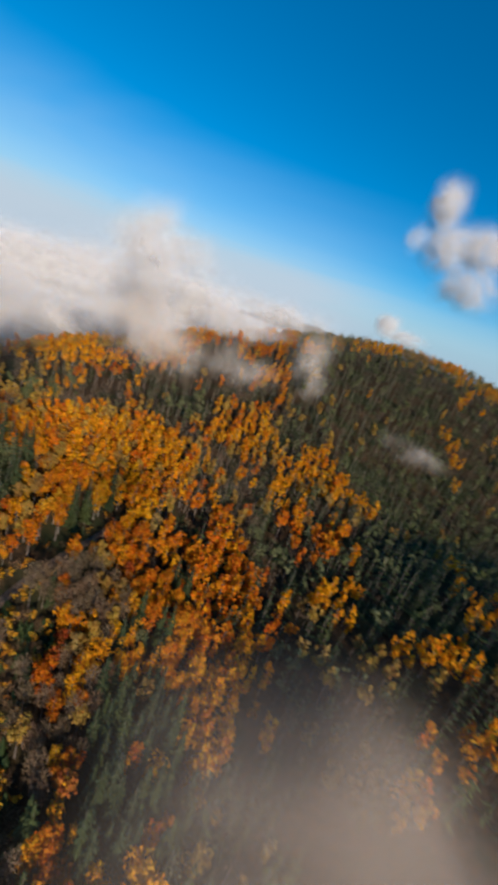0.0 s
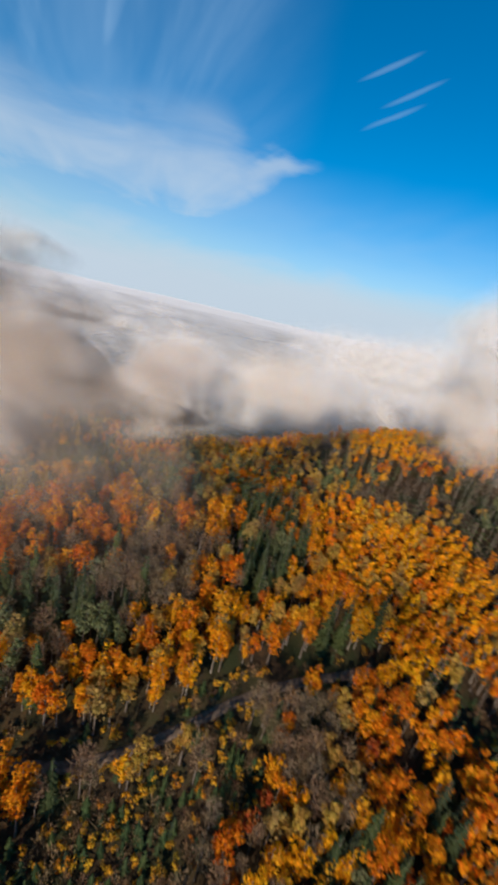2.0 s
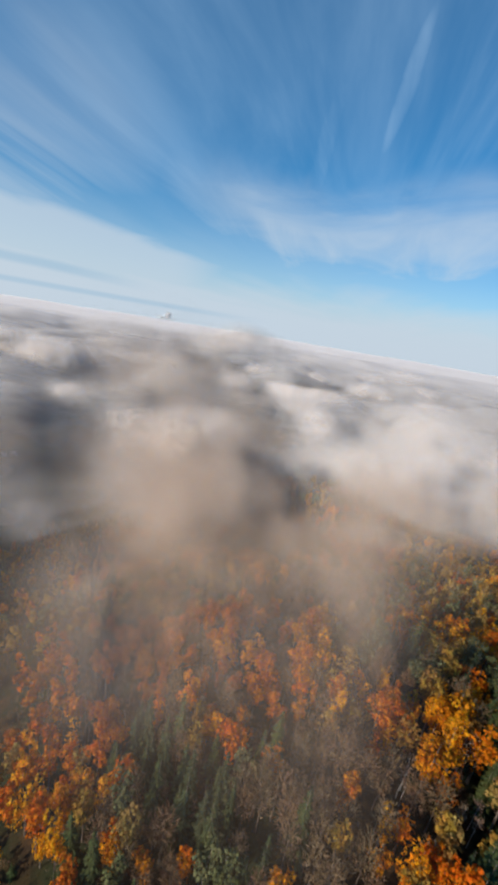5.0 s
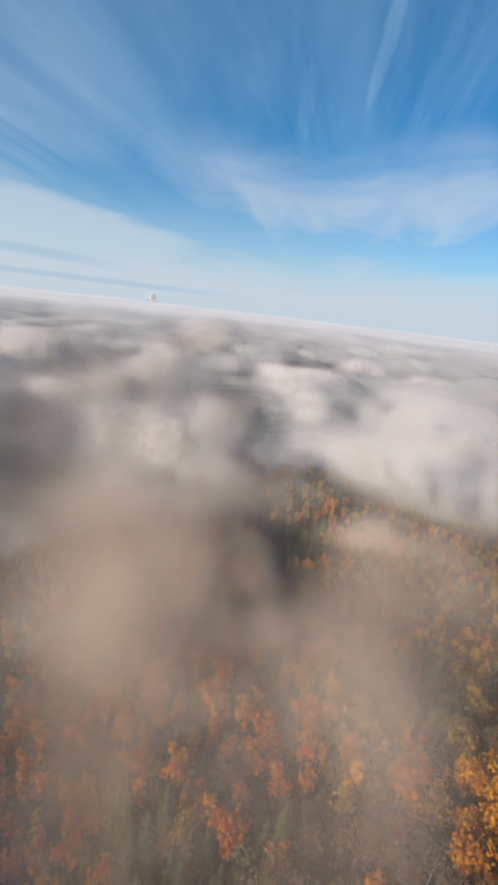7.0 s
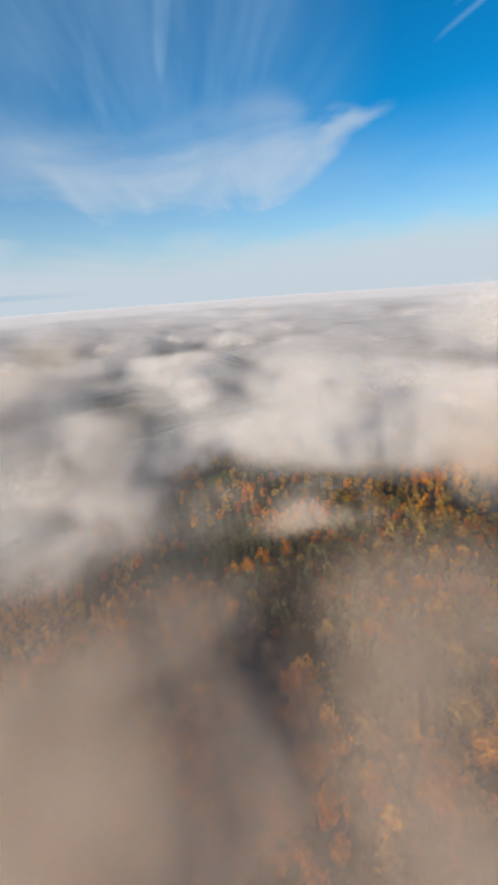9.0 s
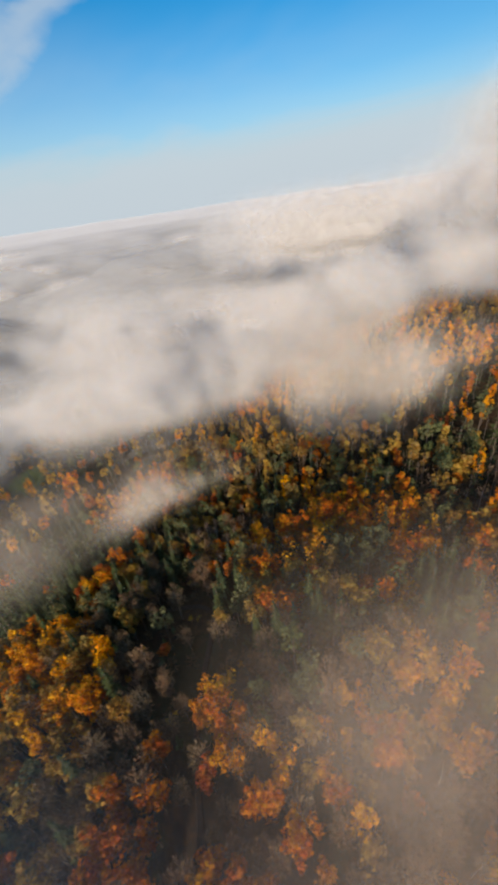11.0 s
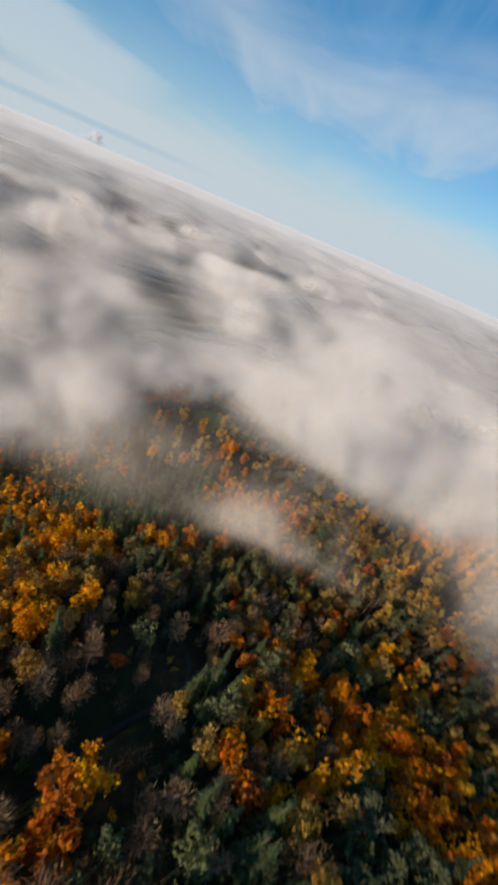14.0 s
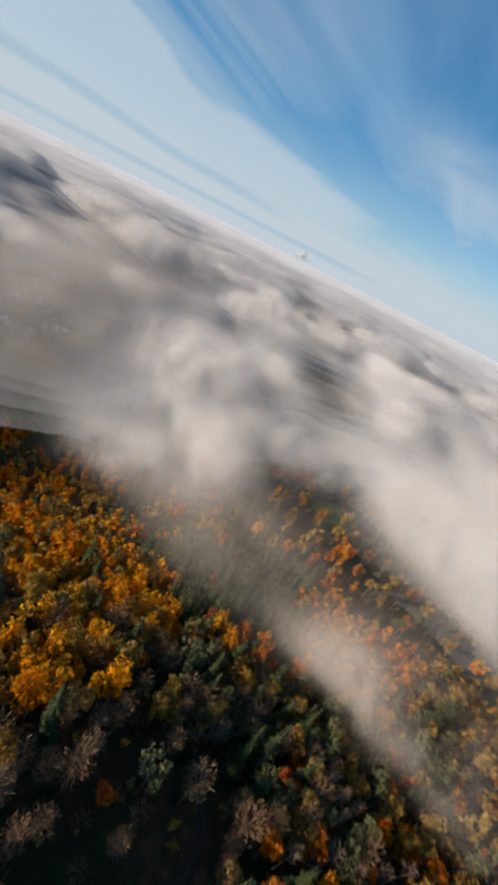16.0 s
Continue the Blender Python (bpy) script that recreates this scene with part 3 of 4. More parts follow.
# stands of one kind: x, y, radius
GOLD = [(-81, 190, 19), (-56, 177, 18), (-66, 148, 13), (-68, 126, 15), (-74, 106, 14), (-76, 80, 16), (-77, 60, 11), (-42, 186, 21), (-10, 266, 25), (-86, 182, 24), (-66, 119, 16), (-72, 80, 12), (-112, 22, 12)]
SPRUCE = [(-150, 189, 15), (-139, 229, 16), (-92, 131, 10), (-55, 134, 6), (-92, 70, 7), (-110, 63, 10), (-11, 108, 7), (149, 292, 56), (94, 431, 43), (102, 198, 26), (193, 280, 40), (89, 381, 30), (138, 423, 36), (201, 420, 40), (91, 151, 20), (142, 175, 26), (-54, 271, 23), (-119, 50, 13), (-116, 144, 12), (-100, 141, 12), (-87, 126, 9), (-91, 68, 4), (-92, 39, 6), (-281, 68, 13), (-151, 189, 8), (-118, 150, 8)]
BARE = [(-42, 95, 18), (-13, 188, 18), (-118, 56, 18), (-110, 88, 12), (-35, 74, 15), (-105, 90, 13)]
MAPLE = [(-37, 95, 7), (-35, 82, 9), (18, 129, 18), (-2, 149, 13), (-29, 133, 10), (6, 139, 16), (-87, 35, 13), (52, 188, 18)]
OPEN = [(-44, 48, 20), (-16, 161, 9), (-47, 90, 9), (-48, 69, 11), (-21, 132, 6), (-355, 140, 16)]
WHITE_STEMS = [(-216, 153), (-216, 159), (-214, 161), (-194, 145), (-206, 169), (-208, 175), (-200, 160), (-216, 153), (-210, 155), (-205, 168), (-206, 173), (-194, 143), (-107, 185), (-120, 195), (-201, 149), (-216, 154), (-146, 122), (-140, 118), (-104, 100), (-110, 109), (-110, 124), (-102, 122), (-30, 185), (-20, 192)]
# stands of the western slope
WEST_GOLD = [(-192, 154, 5), (-171, 135, 6), (-182, 154, 5), (-177, 162, 5), (-163, 126, 5), (-158, 145, 5), (-151, 139, 6), (-173, 173, 5), (-187, 192, 7), (-201, 79, 13), (-241, 72, 15), (-416, 4, 26), (-231, 93, 7), (-255, 37, 21), (-232, 60, 15), (-306, -16, 26), (-193, 150, 7), (-123, 124, 6), (-127, 113, 5), (-128, 102, 6), (-133, 94, 6), (-127, 142, 5)]
WEST_RUST = [(-157, 95, 6), (-281, 151, 9), (-311, 149, 12), (-243, 113, 6), (-278, 179, 10), (-283, 156, 11), (-308, 144, 10), (-131, 166, 7), (-114, 138, 7), (-106, 138, 6), (-315, 149, 11), (-163, 163, 7), (-150, 180, 13), (-128, 265, 15)]
WEST_OAK = [(-224, 240, 20), (-207, 243, 15), (-212, 247, 19), (-280, 223, 24), (-263, 243, 21), (-202, 108, 5), (-153, 137, 4), (-344, 132, 18)]
WEST_SPRUCE = [(-263, 101, 19), (-263, 125, 11), (-274, 80, 11), (-172, 122, 5), (-156, 117, 4), (-149, 126, 4), (-289, 130, 12), (-217, 109, 5), (-273, 116, 20), (-257, 127, 12), (-270, 93, 12), (-121, 157, 6), (-168, 123, 5), (-151, 189, 8), (-118, 150, 8)]
WEST_PINE = [(-133, 120, 6), (-144, 108, 7), (-141, 156, 7), (-135, 127, 4), (-201, 152, 7)]
WEST_DARK = [(-177, 96, 17), (-155, 110, 9), (-184, 99, 21), (-198, 120, 12), (-175, 110, 16)]
STANDS = (("birch_tree", GOLD), ("spruce_tree", SPRUCE), ("alder_tree", BARE), ("maple_tree", MAPLE))


def in_stand(x, y, stands):
    return max((1 - math.hypot(x - a, y - b) / (1.25 * c) for a, b, c in stands), default=-1)


WEST_STANDS = (("birch_tree", WEST_GOLD, ("birch_tree", "oak_tree", "beech_tree", "birch_tree", "birch_tree", "oak_tree")), ("maple_tree", WEST_RUST, ("beech_tree", "birch_tree", "beech_tree", "maple_tree", "birch_tree")),
               ("oak_tree", WEST_OAK, ("oak_tree", "oak_tree", "birch_tree", "oak_tree", "alder_tree")), ("spruce_tree", WEST_SPRUCE, ("spruce_tree", "spruce_tree", "spruce_tree", "pine_tree")),
               ("pine_tree", WEST_PINE, ("pine_tree", "pine_tree", "alder_tree")), ("alder_tree", WEST_DARK, (None, "brush_tree", "alder_tree", None, "brush_tree", "alder_tree", "young_tree", None, "young_spruce_tree")))


def west_kind(x, y, r):
    """The western slope: small stands among bare grey-brown and fading trees."""
    best, score = None, 0.0
    for kind, stands, mix in WEST_STANDS:
        q = in_stand(x, y, stands) + r.uniform(-0.12, 0.12) + (0.25 if kind != "alder_tree" else 0.0)
        if q > score + (0.25 if kind != "alder_tree" else 0.0):
            best, score = mix, q
    if best and r.uniform() < 0.9:
        return best[r.randint(len(best))]
    if x > -165 and y < 105:
        return ("alder_tree", "maple_tree", "alder_tree", "beech_tree", None)[r.randint(5)]
    if x < -235 and y < 150:
        return ("oak_tree", "oak_tree", "alder_tree", "spruce_tree", "beech_tree", "birch_tree", "alder_tree", "spruce_tree")[r.randint(8)]
    return ("alder_tree", "oak_tree", "alder_tree", "oak_tree", "pine_tree", "alder_tree", "maple_tree", "spruce_tree")[r.randint(8)]


def kind_at(x, y, r):
    """Which tree grows at a place: open ground, a stand of one kind, or the mixed wood."""
    beside = on_track(x, y)
    if beside < 2.3:
        return None
    if beside < 5.5 and x > -120:
        return ("young_tree", "young_tree", "young_tree", "brush_tree", "young_spruce_tree")[r.randint(5)]
    for a, b in WHITE_STEMS:
        if math.hypot(x - a, y - b) < 3.4:
            return "bare_birch_tree"
    if in_stand(x, y, OPEN) > 0.15:
        return ("young_tree", "young_tree", "young_tree", "young_spruce_tree", "young_spruce_tree", "brush_tree", "brush_tree")[r.randint(7)]
    if x < -123 and y < 260 and x > -345:
        return west_kind(x, y, r)
    best, score = None, 0.0
    for kind, stands in STANDS:
        s = in_stand(x, y, stands) + r.uniform(-0.2, 0.2)
        if s > score:
            best, score = kind, s
    if best and r.uniform() < 0.85:
        if best == "birch_tree":
            return ("birch_tree", "beech_tree", "birch_tree", "birch_tree", "beech_tree", "oak_tree")[r.randint(6)]
        if best == "spruce_tree" and r.uniform() < 0.3:
            return ("pine_tree", "pine_tree", "alder_tree")[r.randint(3)]
        if best == "maple_tree":
            return ("maple_tree", "beech_tree", "beech_tree", "birch_tree", "spruce_tree", "beech_tree")[r.randint(6)]
        if best == "alder_tree" and r.uniform() < 0.25:
            return ("oak_tree", "beech_tree", "spruce_tree", "birch_tree", "oak_tree")[r.randint(5)]
        return best
    f = float(fbm(np.array([x / 60.0]), np.array([y / 60.0]), octaves=2)[0])
    g = float(fbm(np.array([x / 30.0 + 40]), np.array([y / 30.0 - 17]), octaves=2)[0]) + r.uniform(-0.16, 0.16)
    if x > 15 and g < 0.42:
        return ("spruce_tree", "spruce_tree", "spruce_tree", "spruce_tree", "pine_tree", "alder_tree", "alder_tree", "oak_tree")[r.randint(8)]
    if r.uniform() < 0.12:
        return ("beech_tree", "spruce_tree", "oak_tree", "birch_tree")[r.randint(4)]
    if g < -0.3:
        return "alder_tree"
    if g < -0.08:
        return "spruce_tree" if f > -0.1 else "oak_tree"
    if g < 0.14:
        return "beech_tree" if f > 0 else "alder_tree"
    if g < 0.34:
        return "beech_tree" if f < 0.2 else "maple_tree"
    return "birch_tree" if f < 0.3 else "spruce_tree"


def spots(x0, x1, y0, y1, step, r):
    for x in np.arange(x0, x1, step):
        for y in np.arange(y0, y1, step):
            yield x + r.uniform(-0.45, 0.45) * step, y + r.uniform(-0.45, 0.45) * step


NEAR = (-285, 25, 5, 225)
places = []
for x, y in spots(*NEAR, 4.15, rng):
    places.append((x, y, True))
for x, y in [*spots(-500, -150, -190, 640, 7.8, rng), *spots(-150, 310, -80, 640, 6.5, rng)]:
    if (x > 45 and y < 70) or (x > -25 and y < -15) or (y < -20 and x > -150):
        continue
    if not (NEAR[0] < x < NEAR[1] and NEAR[2] < y < NEAR[3]):
        places.append((x, y, False))
for x, y in spots(-75, -15, 24, 112, 2.5, rng):
    if (in_stand(x, y, OPEN) > 0.18 or on_track(x, y) < 5.5) and on_track(x, y) > 2.6:
        places.append((x, y, True))
heights = ground_z(np.array([p[0] for p in places]), np.array([p[1] for p in places]))


def middle_way(x, y):
    """Distance to the line along which the hillside lies nearest below."""
    ax, ay, bx, by = -55, 75, -190, 115
    t = max(0, min(1, ((x - ax) * (bx - ax) + (y - ay) * (by - ay)) / ((bx - ax) ** 2 + (by - ay) ** 2)))
    return math.hypot(x - ax - t * (bx - ax), y - ay - t * (by - ay))


near_trees, far_trees = {}, {}
for (x, y, near), z in sorted(zip(places, heights), key=lambda p: middle_way(p[0][0], p[0][1])):
    kind = kind_at(x, y, rng)
    if kind is None or z < -112:
        continue
    size = rng.uniform(0.72, 1.18)
    if near and len(near_trees.setdefault(kind, [])) < 290:
        near_trees[kind].append((x, y, z, size))
    else:
        far_trees.setdefault(kind, []).append((x, y, z, size))

for kind, spots_of in near_trees.items():
    variants = [make_tree(kind, i) for i in range(4)]
    for i, (x, y, z, s) in enumerate(spots_of):
        at = Matrix.Translation((x, y, z)) @ Matrix.Rotation(rng.uniform(0, 6.28), 4, "Z") @ Matrix.Diagonal((s * rng.uniform(0.9, 1.1), s, s * rng.uniform(0.9, 1.12), 1))
        if i < 4:
            variants[i].matrix_basis = at
        else:
            scaled = variants[i % 4]
            copy_thing(scaled, at @ Matrix.Diagonal((1 / scaled.scale[0], 1 / scaled.scale[1], 1 / scaled.scale[2], 1)))


def far_wood(kind, spots_of):
    """The same kind of tree farther off, past counting, as one mesh."""
    shapes = []
    for i in range(3):
        r = np.random.RandomState(900 + i)
        h, b, rad, foot = KINDS[kind][:4]
        shapes.append((crown_shape(kind, r, False), tube([(0, 0, -0.5), (0, 0, h * 0.8)], (foot, foot * 0.4), 3)))
    cv, cf, tv, tf, nc, ntr = [], [], [], [], 0, 0
    for i, (x, y, z, s) in enumerate(spots_of):
        (v, f), (v2, f2) = shapes[i % 3]
        a = rng.uniform(0, 6.28)
        rot = np.array([[math.cos(a), -math.sin(a), 0], [math.sin(a), math.cos(a), 0], [0, 0, 1]]) * s
        cv.append(v @ rot.T + (x, y, z))
        cf.append(f + nc)
        nc += len(v)
        tv.append(v2 * s + (x, y, z))
        tf.append(f2 + ntr)
        ntr += len(v2)
    wood = tagged(new("distant_" + kind.replace("_tree", "_wood")), KINDS[kind][5].replace(" tree", " trees") + ", massed on the slopes", "forest", kind="stuff")
    for nm, v, f, mat in (("crowns", cv, cf, WOODS[kind]), ("trunks", tv, tf, KINDS[kind][4])):
        me = raw_mesh(nm, np.concatenate(v), np.concatenate(f), False)
        me.materials.append(mat)
        tagged(new(nm, me), kind="stuff").parent = wood


for kind, spots_of in far_trees.items():
    far_wood(kind, spots_of)

# ---- village in the valley ----


def plain(name, a, b, rough=0.8):
    m, nt, o = material(name)
    d = node(nt, "ShaderNodeBsdfPrincipled", Roughness=rough)
    link(nt, ramp(nt, noise_at(nt, 0.6, 4), [(0.3, a), (0.7, b)]), d.inputs["Base Color"])
    link(nt, d.outputs[0], o.inputs[0])
    return m


RENDER_WALL = plain("white_render", (0.66, 0.64, 0.60), (0.80, 0.78, 0.74))
ROOF_RED = plain("clay_roof", (0.20, 0.10, 0.07), (0.30, 0.16, 0.11), 0.7)
ROOF_PALE = plain("pale_metal_roof", (0.55, 0.55, 0.55), (0.72, 0.72, 0.72), 0.45)
GLASS_DARK = plain("dark_window", (0.03, 0.035, 0.04), (0.06, 0.065, 0.07), 0.2)


def block(x0, x1, y0, y1, z0, z1):
    v = np.array([(x, y, z) for z in (z0, z1) for y in (y0, y1) for x in (x0, x1)], float)
    return v, np.array([(0, 2, 3, 1), (4, 5, 7, 6), (0, 1, 5, 4), (2, 6, 7, 3), (0, 4, 6, 2), (1, 3, 7, 5)])


def make_house(w, l, h, roof_mat, label):
    base = tagged(new("house"), label, "house", "houses of the valley village")
    e = 0.5
    gable = np.array([(-w / 2, -l / 2, h), (w / 2, -l / 2, h), (0, -l / 2, h + w * 0.42), (0, -l / 2, h + w * 0.42), (-w / 2, l / 2, h), (w / 2, l / 2, h), (0, l / 2, h + w * 0.42), (0, l / 2, h + w * 0.42)])
    wall = joined([block(-w / 2, w / 2, -l / 2, l / 2, -1.5, h), (gable, np.array([(0, 1, 2, 3), (4, 7, 6, 5)]))])
    top, low = h + w * 0.42 + 0.25, h - e * 0.84 + 0.25
    rv = []
    for y in (-l / 2 - e, l / 2 + e):
        for dz in (0, 0.25):
            rv += [(-w / 2 - e, y, low + dz), (0, y, top + dz), (w / 2 + e, y, low + dz)]
    rf = np.array([(3, 9, 10, 4), (4, 10, 11, 5), (0, 1, 7, 6), (1, 2, 8, 7), (0, 6, 9, 3), (2, 5, 11, 8), (0, 3, 4, 1), (1, 4, 5, 2), (6, 7, 10, 9), (7, 8, 11, 10)])
    pieces = [("wall", wall, RENDER_WALL), ("roof", (np.array(rv), rf), roof_mat), ("chimney", block(w * 0.15, w * 0.15 + 0.8, l * 0.2, l * 0.2 + 0.8, h, h + w * 0.42 + 1.2), RENDER_WALL), ("door", block(w / 2, w / 2 + 0.08, -0.6, 0.6, 0, 2.1), ROOF_RED)]
    for k in range(3):
        y = -l * 0.33 + k * l * 0.3
        pieces.append(("window", block(w / 2, w / 2 + 0.06, y - 0.6, y + 0.6, h - 2.2, h - 0.8), GLASS_DARK))
    for nm, (v, f), mat in pieces:
        me = raw_mesh("house_" + nm, v, f, False)
        me.materials.append(mat)
        new(nm, me).parent = base
    return base


house_rng = np.random.RandomState(12)
models = [make_house(7, 9, 4.4, ROOF_PALE, "white house with a pale roof on the valley floor"), make_house(8, 10, 4.6, ROOF_RED, "white house with a brown tiled roof in the valley"), make_house(9, 16, 4.2, ROOF_PALE, "long white barn with a pale metal roof")]
spots_of_houses = []
for cx, cy, spread, count in ((-600, -286, 34, 8), (-690, -355, 45, 5), (-770, -335, 30, 3), (-820, -405, 30, 2), (-1100, -190, 70, 14), (-1180, -170, 70, 5)):
    for i in range(count):
        spots_of_houses.append((cx + house_rng.uniform(-1, 1) * spread, cy + house_rng.uniform(-1, 1) * spread * 0.8))
for i, (x, y) in enumerate(spots_of_houses):
    at = Matrix.Translation((x, y, gz(x, y))) @ Matrix.Rotation(house_rng.uniform(0, 3.14), 4, "Z")
    k = 2 if i % 7 == 6 else i % 2
    if models[k].matrix_basis.translation.length < 1:
        models[k].matrix_basis = at
    else:
        copy_thing(models[k], at)

# ---- cloud and fog ----


def set_density(me, values):
    a = me.attributes.new("mist", "FLOAT", "POINT")
    a.data.foreach_set("value", np.asarray(values, np.float32))


PATH_MIDDLE = Vector((-85, 65, 118))  # near the middle of the camera path; the banks are turned to face it


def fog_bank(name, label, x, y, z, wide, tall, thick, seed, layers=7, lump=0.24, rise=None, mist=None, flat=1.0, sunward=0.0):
    """A bank of mist: lumpy caps one inside the other, facing the camera path unless rise is given, each thinning out
    to nothing at its rim.
    """
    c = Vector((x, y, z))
    n = (PATH_MIDDLE - c).normalized() if rise is None else Vector(rise).normalized()
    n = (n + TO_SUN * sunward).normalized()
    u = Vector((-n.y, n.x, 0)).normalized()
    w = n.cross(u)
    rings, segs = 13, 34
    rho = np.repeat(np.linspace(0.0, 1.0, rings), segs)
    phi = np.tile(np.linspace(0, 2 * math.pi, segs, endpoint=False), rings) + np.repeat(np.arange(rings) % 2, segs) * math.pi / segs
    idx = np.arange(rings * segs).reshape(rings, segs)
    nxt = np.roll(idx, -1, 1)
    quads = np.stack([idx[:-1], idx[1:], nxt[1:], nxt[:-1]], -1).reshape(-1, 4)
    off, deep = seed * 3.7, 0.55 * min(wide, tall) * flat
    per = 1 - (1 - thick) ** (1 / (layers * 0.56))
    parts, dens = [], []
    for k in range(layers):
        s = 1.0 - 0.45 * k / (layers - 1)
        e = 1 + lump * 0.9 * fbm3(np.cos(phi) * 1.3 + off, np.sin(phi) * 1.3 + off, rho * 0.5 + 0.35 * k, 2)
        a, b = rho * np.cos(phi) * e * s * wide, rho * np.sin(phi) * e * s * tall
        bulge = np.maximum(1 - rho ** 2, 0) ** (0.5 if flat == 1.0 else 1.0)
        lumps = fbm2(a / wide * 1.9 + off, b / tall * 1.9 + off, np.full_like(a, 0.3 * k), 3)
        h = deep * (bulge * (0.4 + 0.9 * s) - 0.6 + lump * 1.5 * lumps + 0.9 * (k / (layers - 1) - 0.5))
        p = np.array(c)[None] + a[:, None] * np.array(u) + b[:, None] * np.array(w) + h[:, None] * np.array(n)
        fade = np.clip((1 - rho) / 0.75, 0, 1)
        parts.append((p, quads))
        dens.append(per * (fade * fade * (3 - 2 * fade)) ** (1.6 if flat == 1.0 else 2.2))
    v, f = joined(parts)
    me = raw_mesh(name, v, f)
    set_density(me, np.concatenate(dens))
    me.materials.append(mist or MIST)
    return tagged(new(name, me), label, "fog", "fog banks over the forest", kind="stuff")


# x, y, z, half width, half height, thickness from 0 to 1
BANKS_NORTH = [(-137, 376, 140, 62, 52, 0.85), (-100, 372, 138, 40, 34, 0.6), (-118, 338, 116, 48, 46, 0.8), (-165, 352, 102, 72, 40, 0.6), (-330, 600, 75, 300, 75, 0.97), (-134, 500, 95, 140, 70, 0.95), (-150, 380, 70, 80, 46, 0.8), (-20, 620, 110, 130, 40, 0.9), (-53, 453, 88, 90, 38, 0.7)]
WISPS_NORTH = [(-98, 304, 70, 62, 40, 0.6), (-75, 318, 60, 36, 30, 0.4), (-120, 320, 84, 44, 40, 0.5), (30, 375, 85, 30, 52, 0.5), (38, 362, 66, 24, 28, 0.35), (127, 319, 45, 48, 18, 0.3), (150, 330, 40, 30, 12, 0.25), (-35, 327, 64, 44, 30, 0.4), (-10, 345, 60, 40, 22, 0.3)]
BANKS_NEAR = [(18, 19, 74, 42, 34, 0.42), (-112, 56, 84, 46, 44, 0.8), (-92, 40, 80, 34, 30, 0.5), (-97, 74, 90, 26, 22, 0.42), (-122, 22, 86, 50, 40, 0.55), (-124, 50, 98, 40, 32, 0.5), (-116, 91, 90, 28, 22, 0.3), (-106, 84, 91, 34, 28, 0.28), (-104, 64, 72, 66, 58, 0.28), (-118, 42, 112, 24, 18, 0.35), (-116, 62, 103, 20, 9, 0.3)]
BANKS_FLANK = [(-176, 40, 102, 46, 26, 0.55), (-166, 56, 116, 34, 16, 0.4), (-172, 22, 112, 32, 16, 0.35), (-208, 66, 84, 50, 28, 0.5)]
# unseen bank behind the camera, added to shade the lower eastern slope
BANKS_UNSEEN = [(108, -37, 50, 46, 30, 0.85)]
BANKS_HILL = [(-229, 127, 24, 20, 13, 0.22), (-224, 139, 29, 27, 16, 0.36), (-213, 147, 34, 28, 15, 0.38), (-203, 158, 38, 21, 13, 0.25), (-220, 151, 40, 37, 20, 0.2), (-232, 99, 40, 67, 32, 0.2), (-180, 18, 23, 52, 26, 0.3), (-162, 184, 76, 60, 36, 0.7)]
BANKS_CREST = [(-374, 90, 4, 50, 26, 0.7), (-368, 132, 26, 44, 22, 0.35), (-345, 178, 24, 56, 34, 0.85), (-312, 222, 20, 56, 40, 0.9), (-255, 240, 40, 50, 34, 0.85), (-220, 256, 58, 44, 30, 0.8), (-185, 268, 78, 44, 24, 0.6), (-330, 20, -30, 70, 36, 0.6), (-150, 290, 84, 50, 24, 0.5), (-240, 172, 60, 60, 26, 0.4), (-315, 172, 32, 80, 40, 0.6), (-272, 208, 38, 80, 42, 0.65), (-228, 230, 56, 70, 34, 0.6), (-350, 110, 16, 66, 28, 0.45), (-192, 245, 76, 64, 28, 0.45), (-320, 60, -10, 64, 32, 0.45)]
BANKS_WEST = [(-504, -30, -40, 125, 80, 0.985), (-387, 24, 12, 64, 54, 0.975), (-345, 62, 4, 50, 42, 0.9), (-320, 72, 8, 42, 30, 0.65), (-335, 240, 40, 62, 48, 0.96), (-292, 206, 42, 50, 32, 0.65), (-369, 62, -15, 46, 30, 0.7), (-470, -30, -70, 60, 40, 0.7), (-415, 300, -5, 80, 54, 0.96), (-380, 390, 0, 85, 60, 0.97), (-640, 205, -5, 60, 34, 0.9), (-366, 431, 0, 125, 60, 0.97), (-285, 564, 19, 130, 50, 0.95), (-300, 350, 30, 80, 50, 0.9), (-480, 190, -25, 60, 34, 0.85), (-280, -62, -22, 34, 24, 0.5), (-900, -420, 10, 170, 60, 0.95), (-350, 57, 34, 38, 30, 0.85), (-330, 205, 60, 96, 44, 0.6)]
CUMULUS = [(204, 838, 384, 58, 66, 0.85), (236, 838, 322, 84, 70, 0.85), (172, 838, 318, 34, 44, 0.4), (306, 850, 338, 84, 74, 0.85), (310, 850, 268, 104, 64, 0.8), (262, 1168, 178, 58, 52, 0.8), (320, 1150, 158, 90, 36, 0.75), (450, 1260, 120, 90, 36, 0.7), (-2917, -440, 84, 110, 24, 0.6), (-2917, -420, 108, 40, 32, 0.65)]
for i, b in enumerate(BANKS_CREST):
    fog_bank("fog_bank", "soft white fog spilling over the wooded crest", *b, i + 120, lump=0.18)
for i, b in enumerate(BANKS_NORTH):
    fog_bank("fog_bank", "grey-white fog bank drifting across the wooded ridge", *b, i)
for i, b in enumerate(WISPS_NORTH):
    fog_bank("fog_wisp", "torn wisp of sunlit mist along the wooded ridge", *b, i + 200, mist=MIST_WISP)
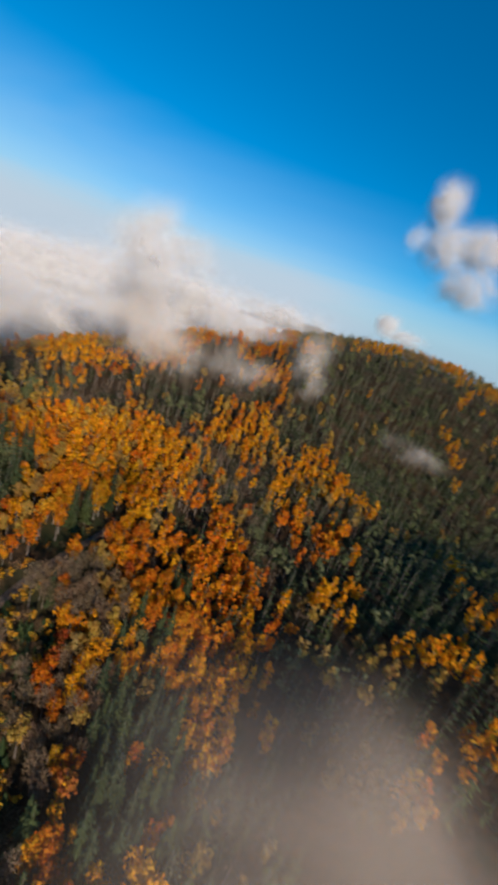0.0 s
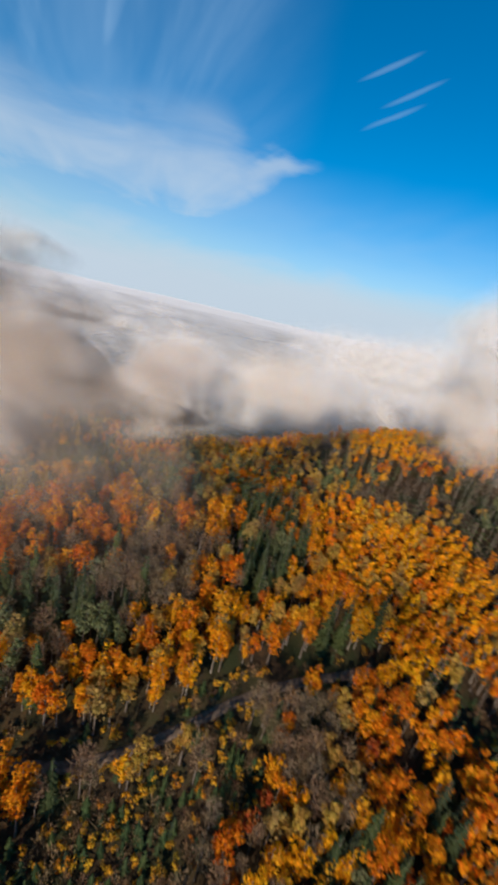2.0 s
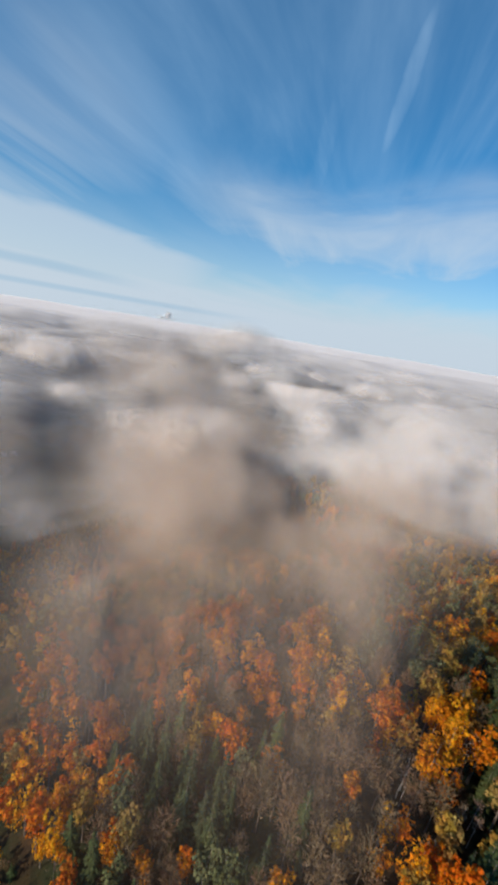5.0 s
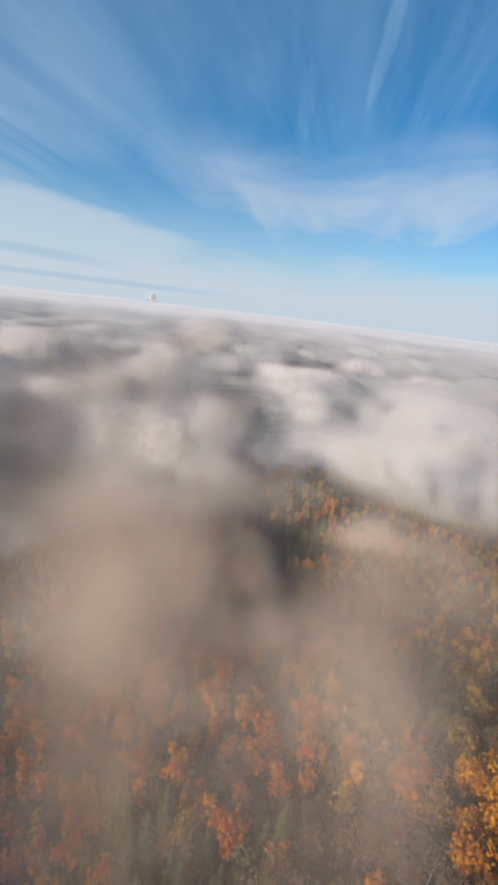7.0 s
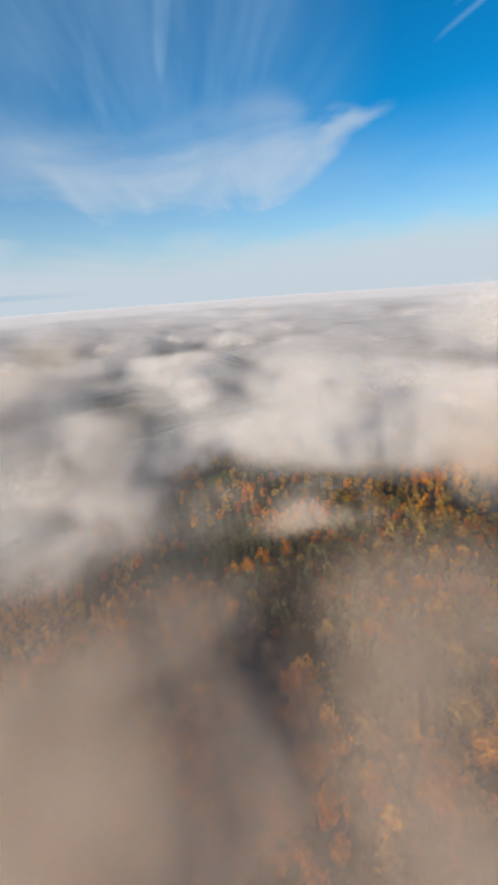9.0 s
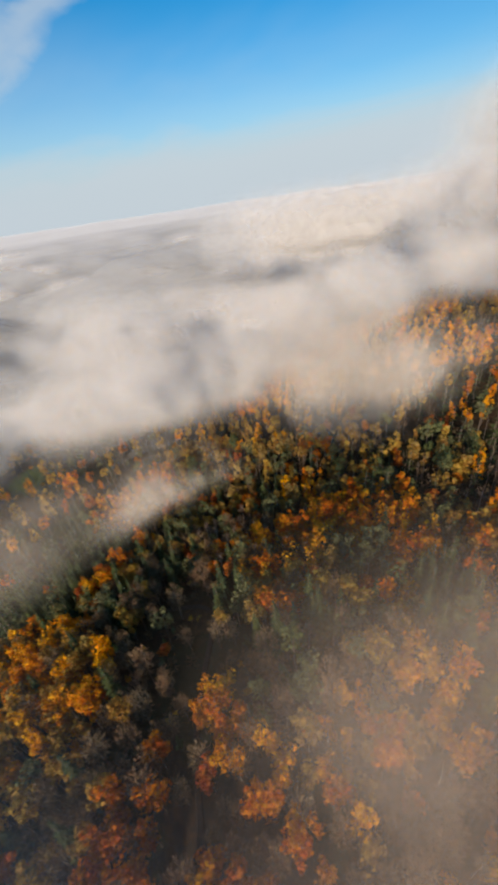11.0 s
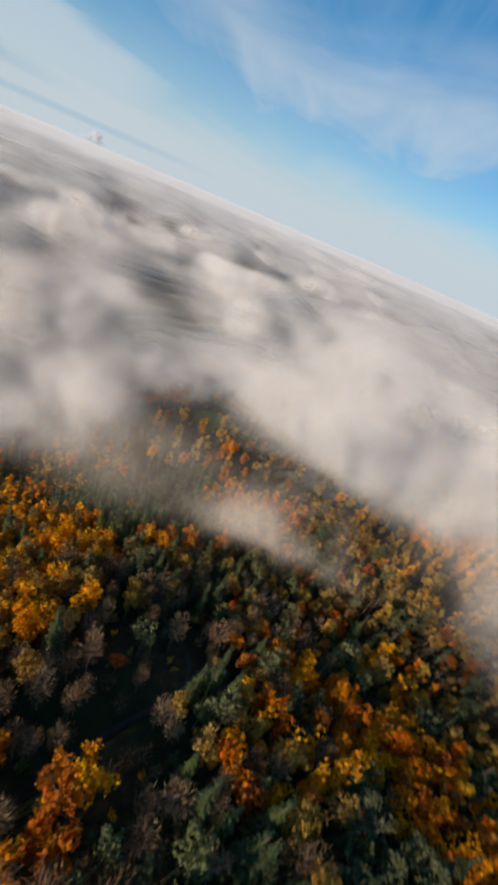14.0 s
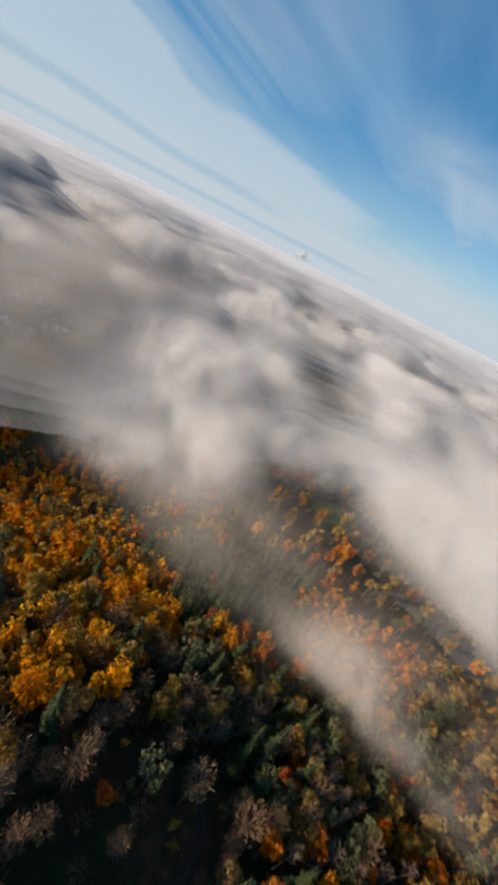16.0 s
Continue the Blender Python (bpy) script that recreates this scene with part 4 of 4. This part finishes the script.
# the first of these is turned to the camera at its start
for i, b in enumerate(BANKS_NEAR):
    fog_bank("fog_bank", "thin veil of mist close over the treetops", *b, i + 60, lump=0.2, rise=(-0.2, -0.4, 0.9) if i == 0 else None, mist=MIST_SHADE_TINT, flat=0.6)
# turned towards the camera path and edge-on to the sun
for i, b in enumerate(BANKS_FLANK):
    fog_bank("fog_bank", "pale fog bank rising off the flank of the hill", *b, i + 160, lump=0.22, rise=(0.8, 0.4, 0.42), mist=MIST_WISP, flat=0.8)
for i, b in enumerate(BANKS_UNSEEN):
    fog_bank("fog_bank", "unseen mist bank added to shade the eastern slope", *b, i + 75, lump=0.2, rise=(0.3, -0.6, 0.75), mist=MIST_SHADE_TINT)
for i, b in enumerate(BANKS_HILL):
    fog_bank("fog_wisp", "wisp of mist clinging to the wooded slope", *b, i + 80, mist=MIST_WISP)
for i, b in enumerate(CUMULUS):
    fog_bank("cumulus_cloud", "sunlit white cumulus cloud in the blue sky", *b, i + 40, layers=9, lump=0.13)


def sea_top(x, y):
    r = np.hypot(x + 110, y - 80)
    return -22 + billow(x, y) * np.clip(1.25 - r / 4500, 0.5, 1) + 10 * fbm2(x / 700, y / 700) + np.clip((r - 600) / 3000, 0, 1) * 18


def billow(x, y):
    """Rounded heaps of cloud with creases between them."""
    a = np.abs(fbm(x / 260, y / 260, octaves=1))
    b = np.abs(fbm(x / 105 + 9, y / 105 - 4, octaves=1))
    return 44 * a + 26 * b


SEA_GAPS = [(-558, 258, 36), (-705, 90, 48), (-568, 140, 34), (-640, 125, 40), (-1290, 45, 115), (-430, 347, 28), (-535, -57, 40), (-369, -93, 42), (-1200, -20, 70), (-1430, -61, 80), (-1660, 1510, 170), (-1090, 280, 70), (-286, 478, 20), (-455, -165, 34)]


def cloud_sea():
    az = np.radians(np.arange(-45, 181, 0.9))
    rr = [230.0]
    while rr[-1] < 4850:
        rr.append(rr[-1] + max(7.5, rr[-1] * 0.025))
    rr = np.array(rr)
    A, Rr = np.meshgrid(az, rr)
    X, Y = -110 - np.sin(A) * Rr, 80 + np.cos(A) * Rr
    G, top = ground_z(X, Y), sea_top(X, Y)
    body = np.clip((top - G - 8) / 90, 0, 1)
    for hx, hy, hr in SEA_GAPS:
        q = np.hypot(X - hx, Y - hy) / hr + 0.3 * fbm2(X / 90, Y / 90)
        open_up = np.clip((q - 0.15) / 1.5, 0, 1)
        body = body * (0.06 + 0.94 * open_up * open_up * (3 - 2 * open_up))
    near = 1 - np.clip((Rr - 700) / 1500, 0, 1)
    heap = np.clip(billow(X, Y) / 22, 0, 1)
    body = body * (1 - near * 0.55 * (1 - heap))
    parts, dens = [], []
    for k, (drop, a) in enumerate(((0, 0.26), (8, 0.36), (18, 0.48), (32, 0.6))):
        Z = top - drop * (1 + 0.3 * fbm3(X / 120, Y / 120))
        n, c = X.shape
        idx = np.arange(n * c).reshape(n, c)
        q = np.stack([idx[:-1, :-1], idx[1:, :-1], idx[1:, 1:], idx[:-1, 1:]], -1).reshape(-1, 4)
        keep = (body.ravel()[q] > 0.02).any(1)
        parts.append((np.stack([X, Y, Z], -1).reshape(-1, 3), q[keep]))
        thicker = np.clip((Rr - 500) / 1500, 0, 1)
        dens.append((body * (a + (0.94 - a) * thicker)).ravel())
    v, f = joined(parts)
    me = raw_mesh("sea_of_cloud", v, f)
    set_density(me, np.concatenate(dens))
    me.materials.append(SEA)
    far_off = np.clip((Rr - 700) / 2000, 0, 1)
    fogs = (0.88 * far_off * np.clip((30 - G) / 40, 0, 1)).ravel()
    hm = raw_mesh("distant_haze", np.stack([X, Y, top * 0.3 + 30], -1).reshape(-1, 3), q[(fogs[q] > 0.004).any(1)])
    set_density(hm, fogs)
    hm.materials.append(HAZE)
    tagged(new("distant_haze", hm), "thin white haze far over the sea of cloud", "haze", kind="stuff")
    tagged(new("sea_of_cloud", me), "sea of low white cloud filling the valley", "cloud", kind="stuff")


cloud_sea()
puff_rng = np.random.RandomState(31)
puffs = []
while len(puffs) < 64:
    a, r = radians(puff_rng.uniform(12, 150)), 430 + 1900 * puff_rng.uniform() ** 1.4
    x, y, size = -110 - math.sin(a) * r, 80 + math.cos(a) * r, puff_rng.uniform(55, 100) * (0.7 + r / 1400)
    if gz(x, y) < -25 and all(math.hypot(x - hx, y - hy) > hr * 0.8 + size * 0.5 for hx, hy, hr in SEA_GAPS):
        puffs.append((x, y, -6 + 14 * puff_rng.uniform(), size, size * puff_rng.uniform(0.30, 0.44), puff_rng.uniform(0.6, 0.85)))
for i, b in enumerate(puffs):
    fog_bank("cloud_puff", "rounded white billow in the sea of cloud", *b, i + 300, layers=6, lump=0.2, sunward=0.7)
for i, b in enumerate(BANKS_WEST):
    fog_bank("fog_bank", "billowing white fog bank rising from the valley", *b, i + 20, lump=0.2, sunward=0.45)
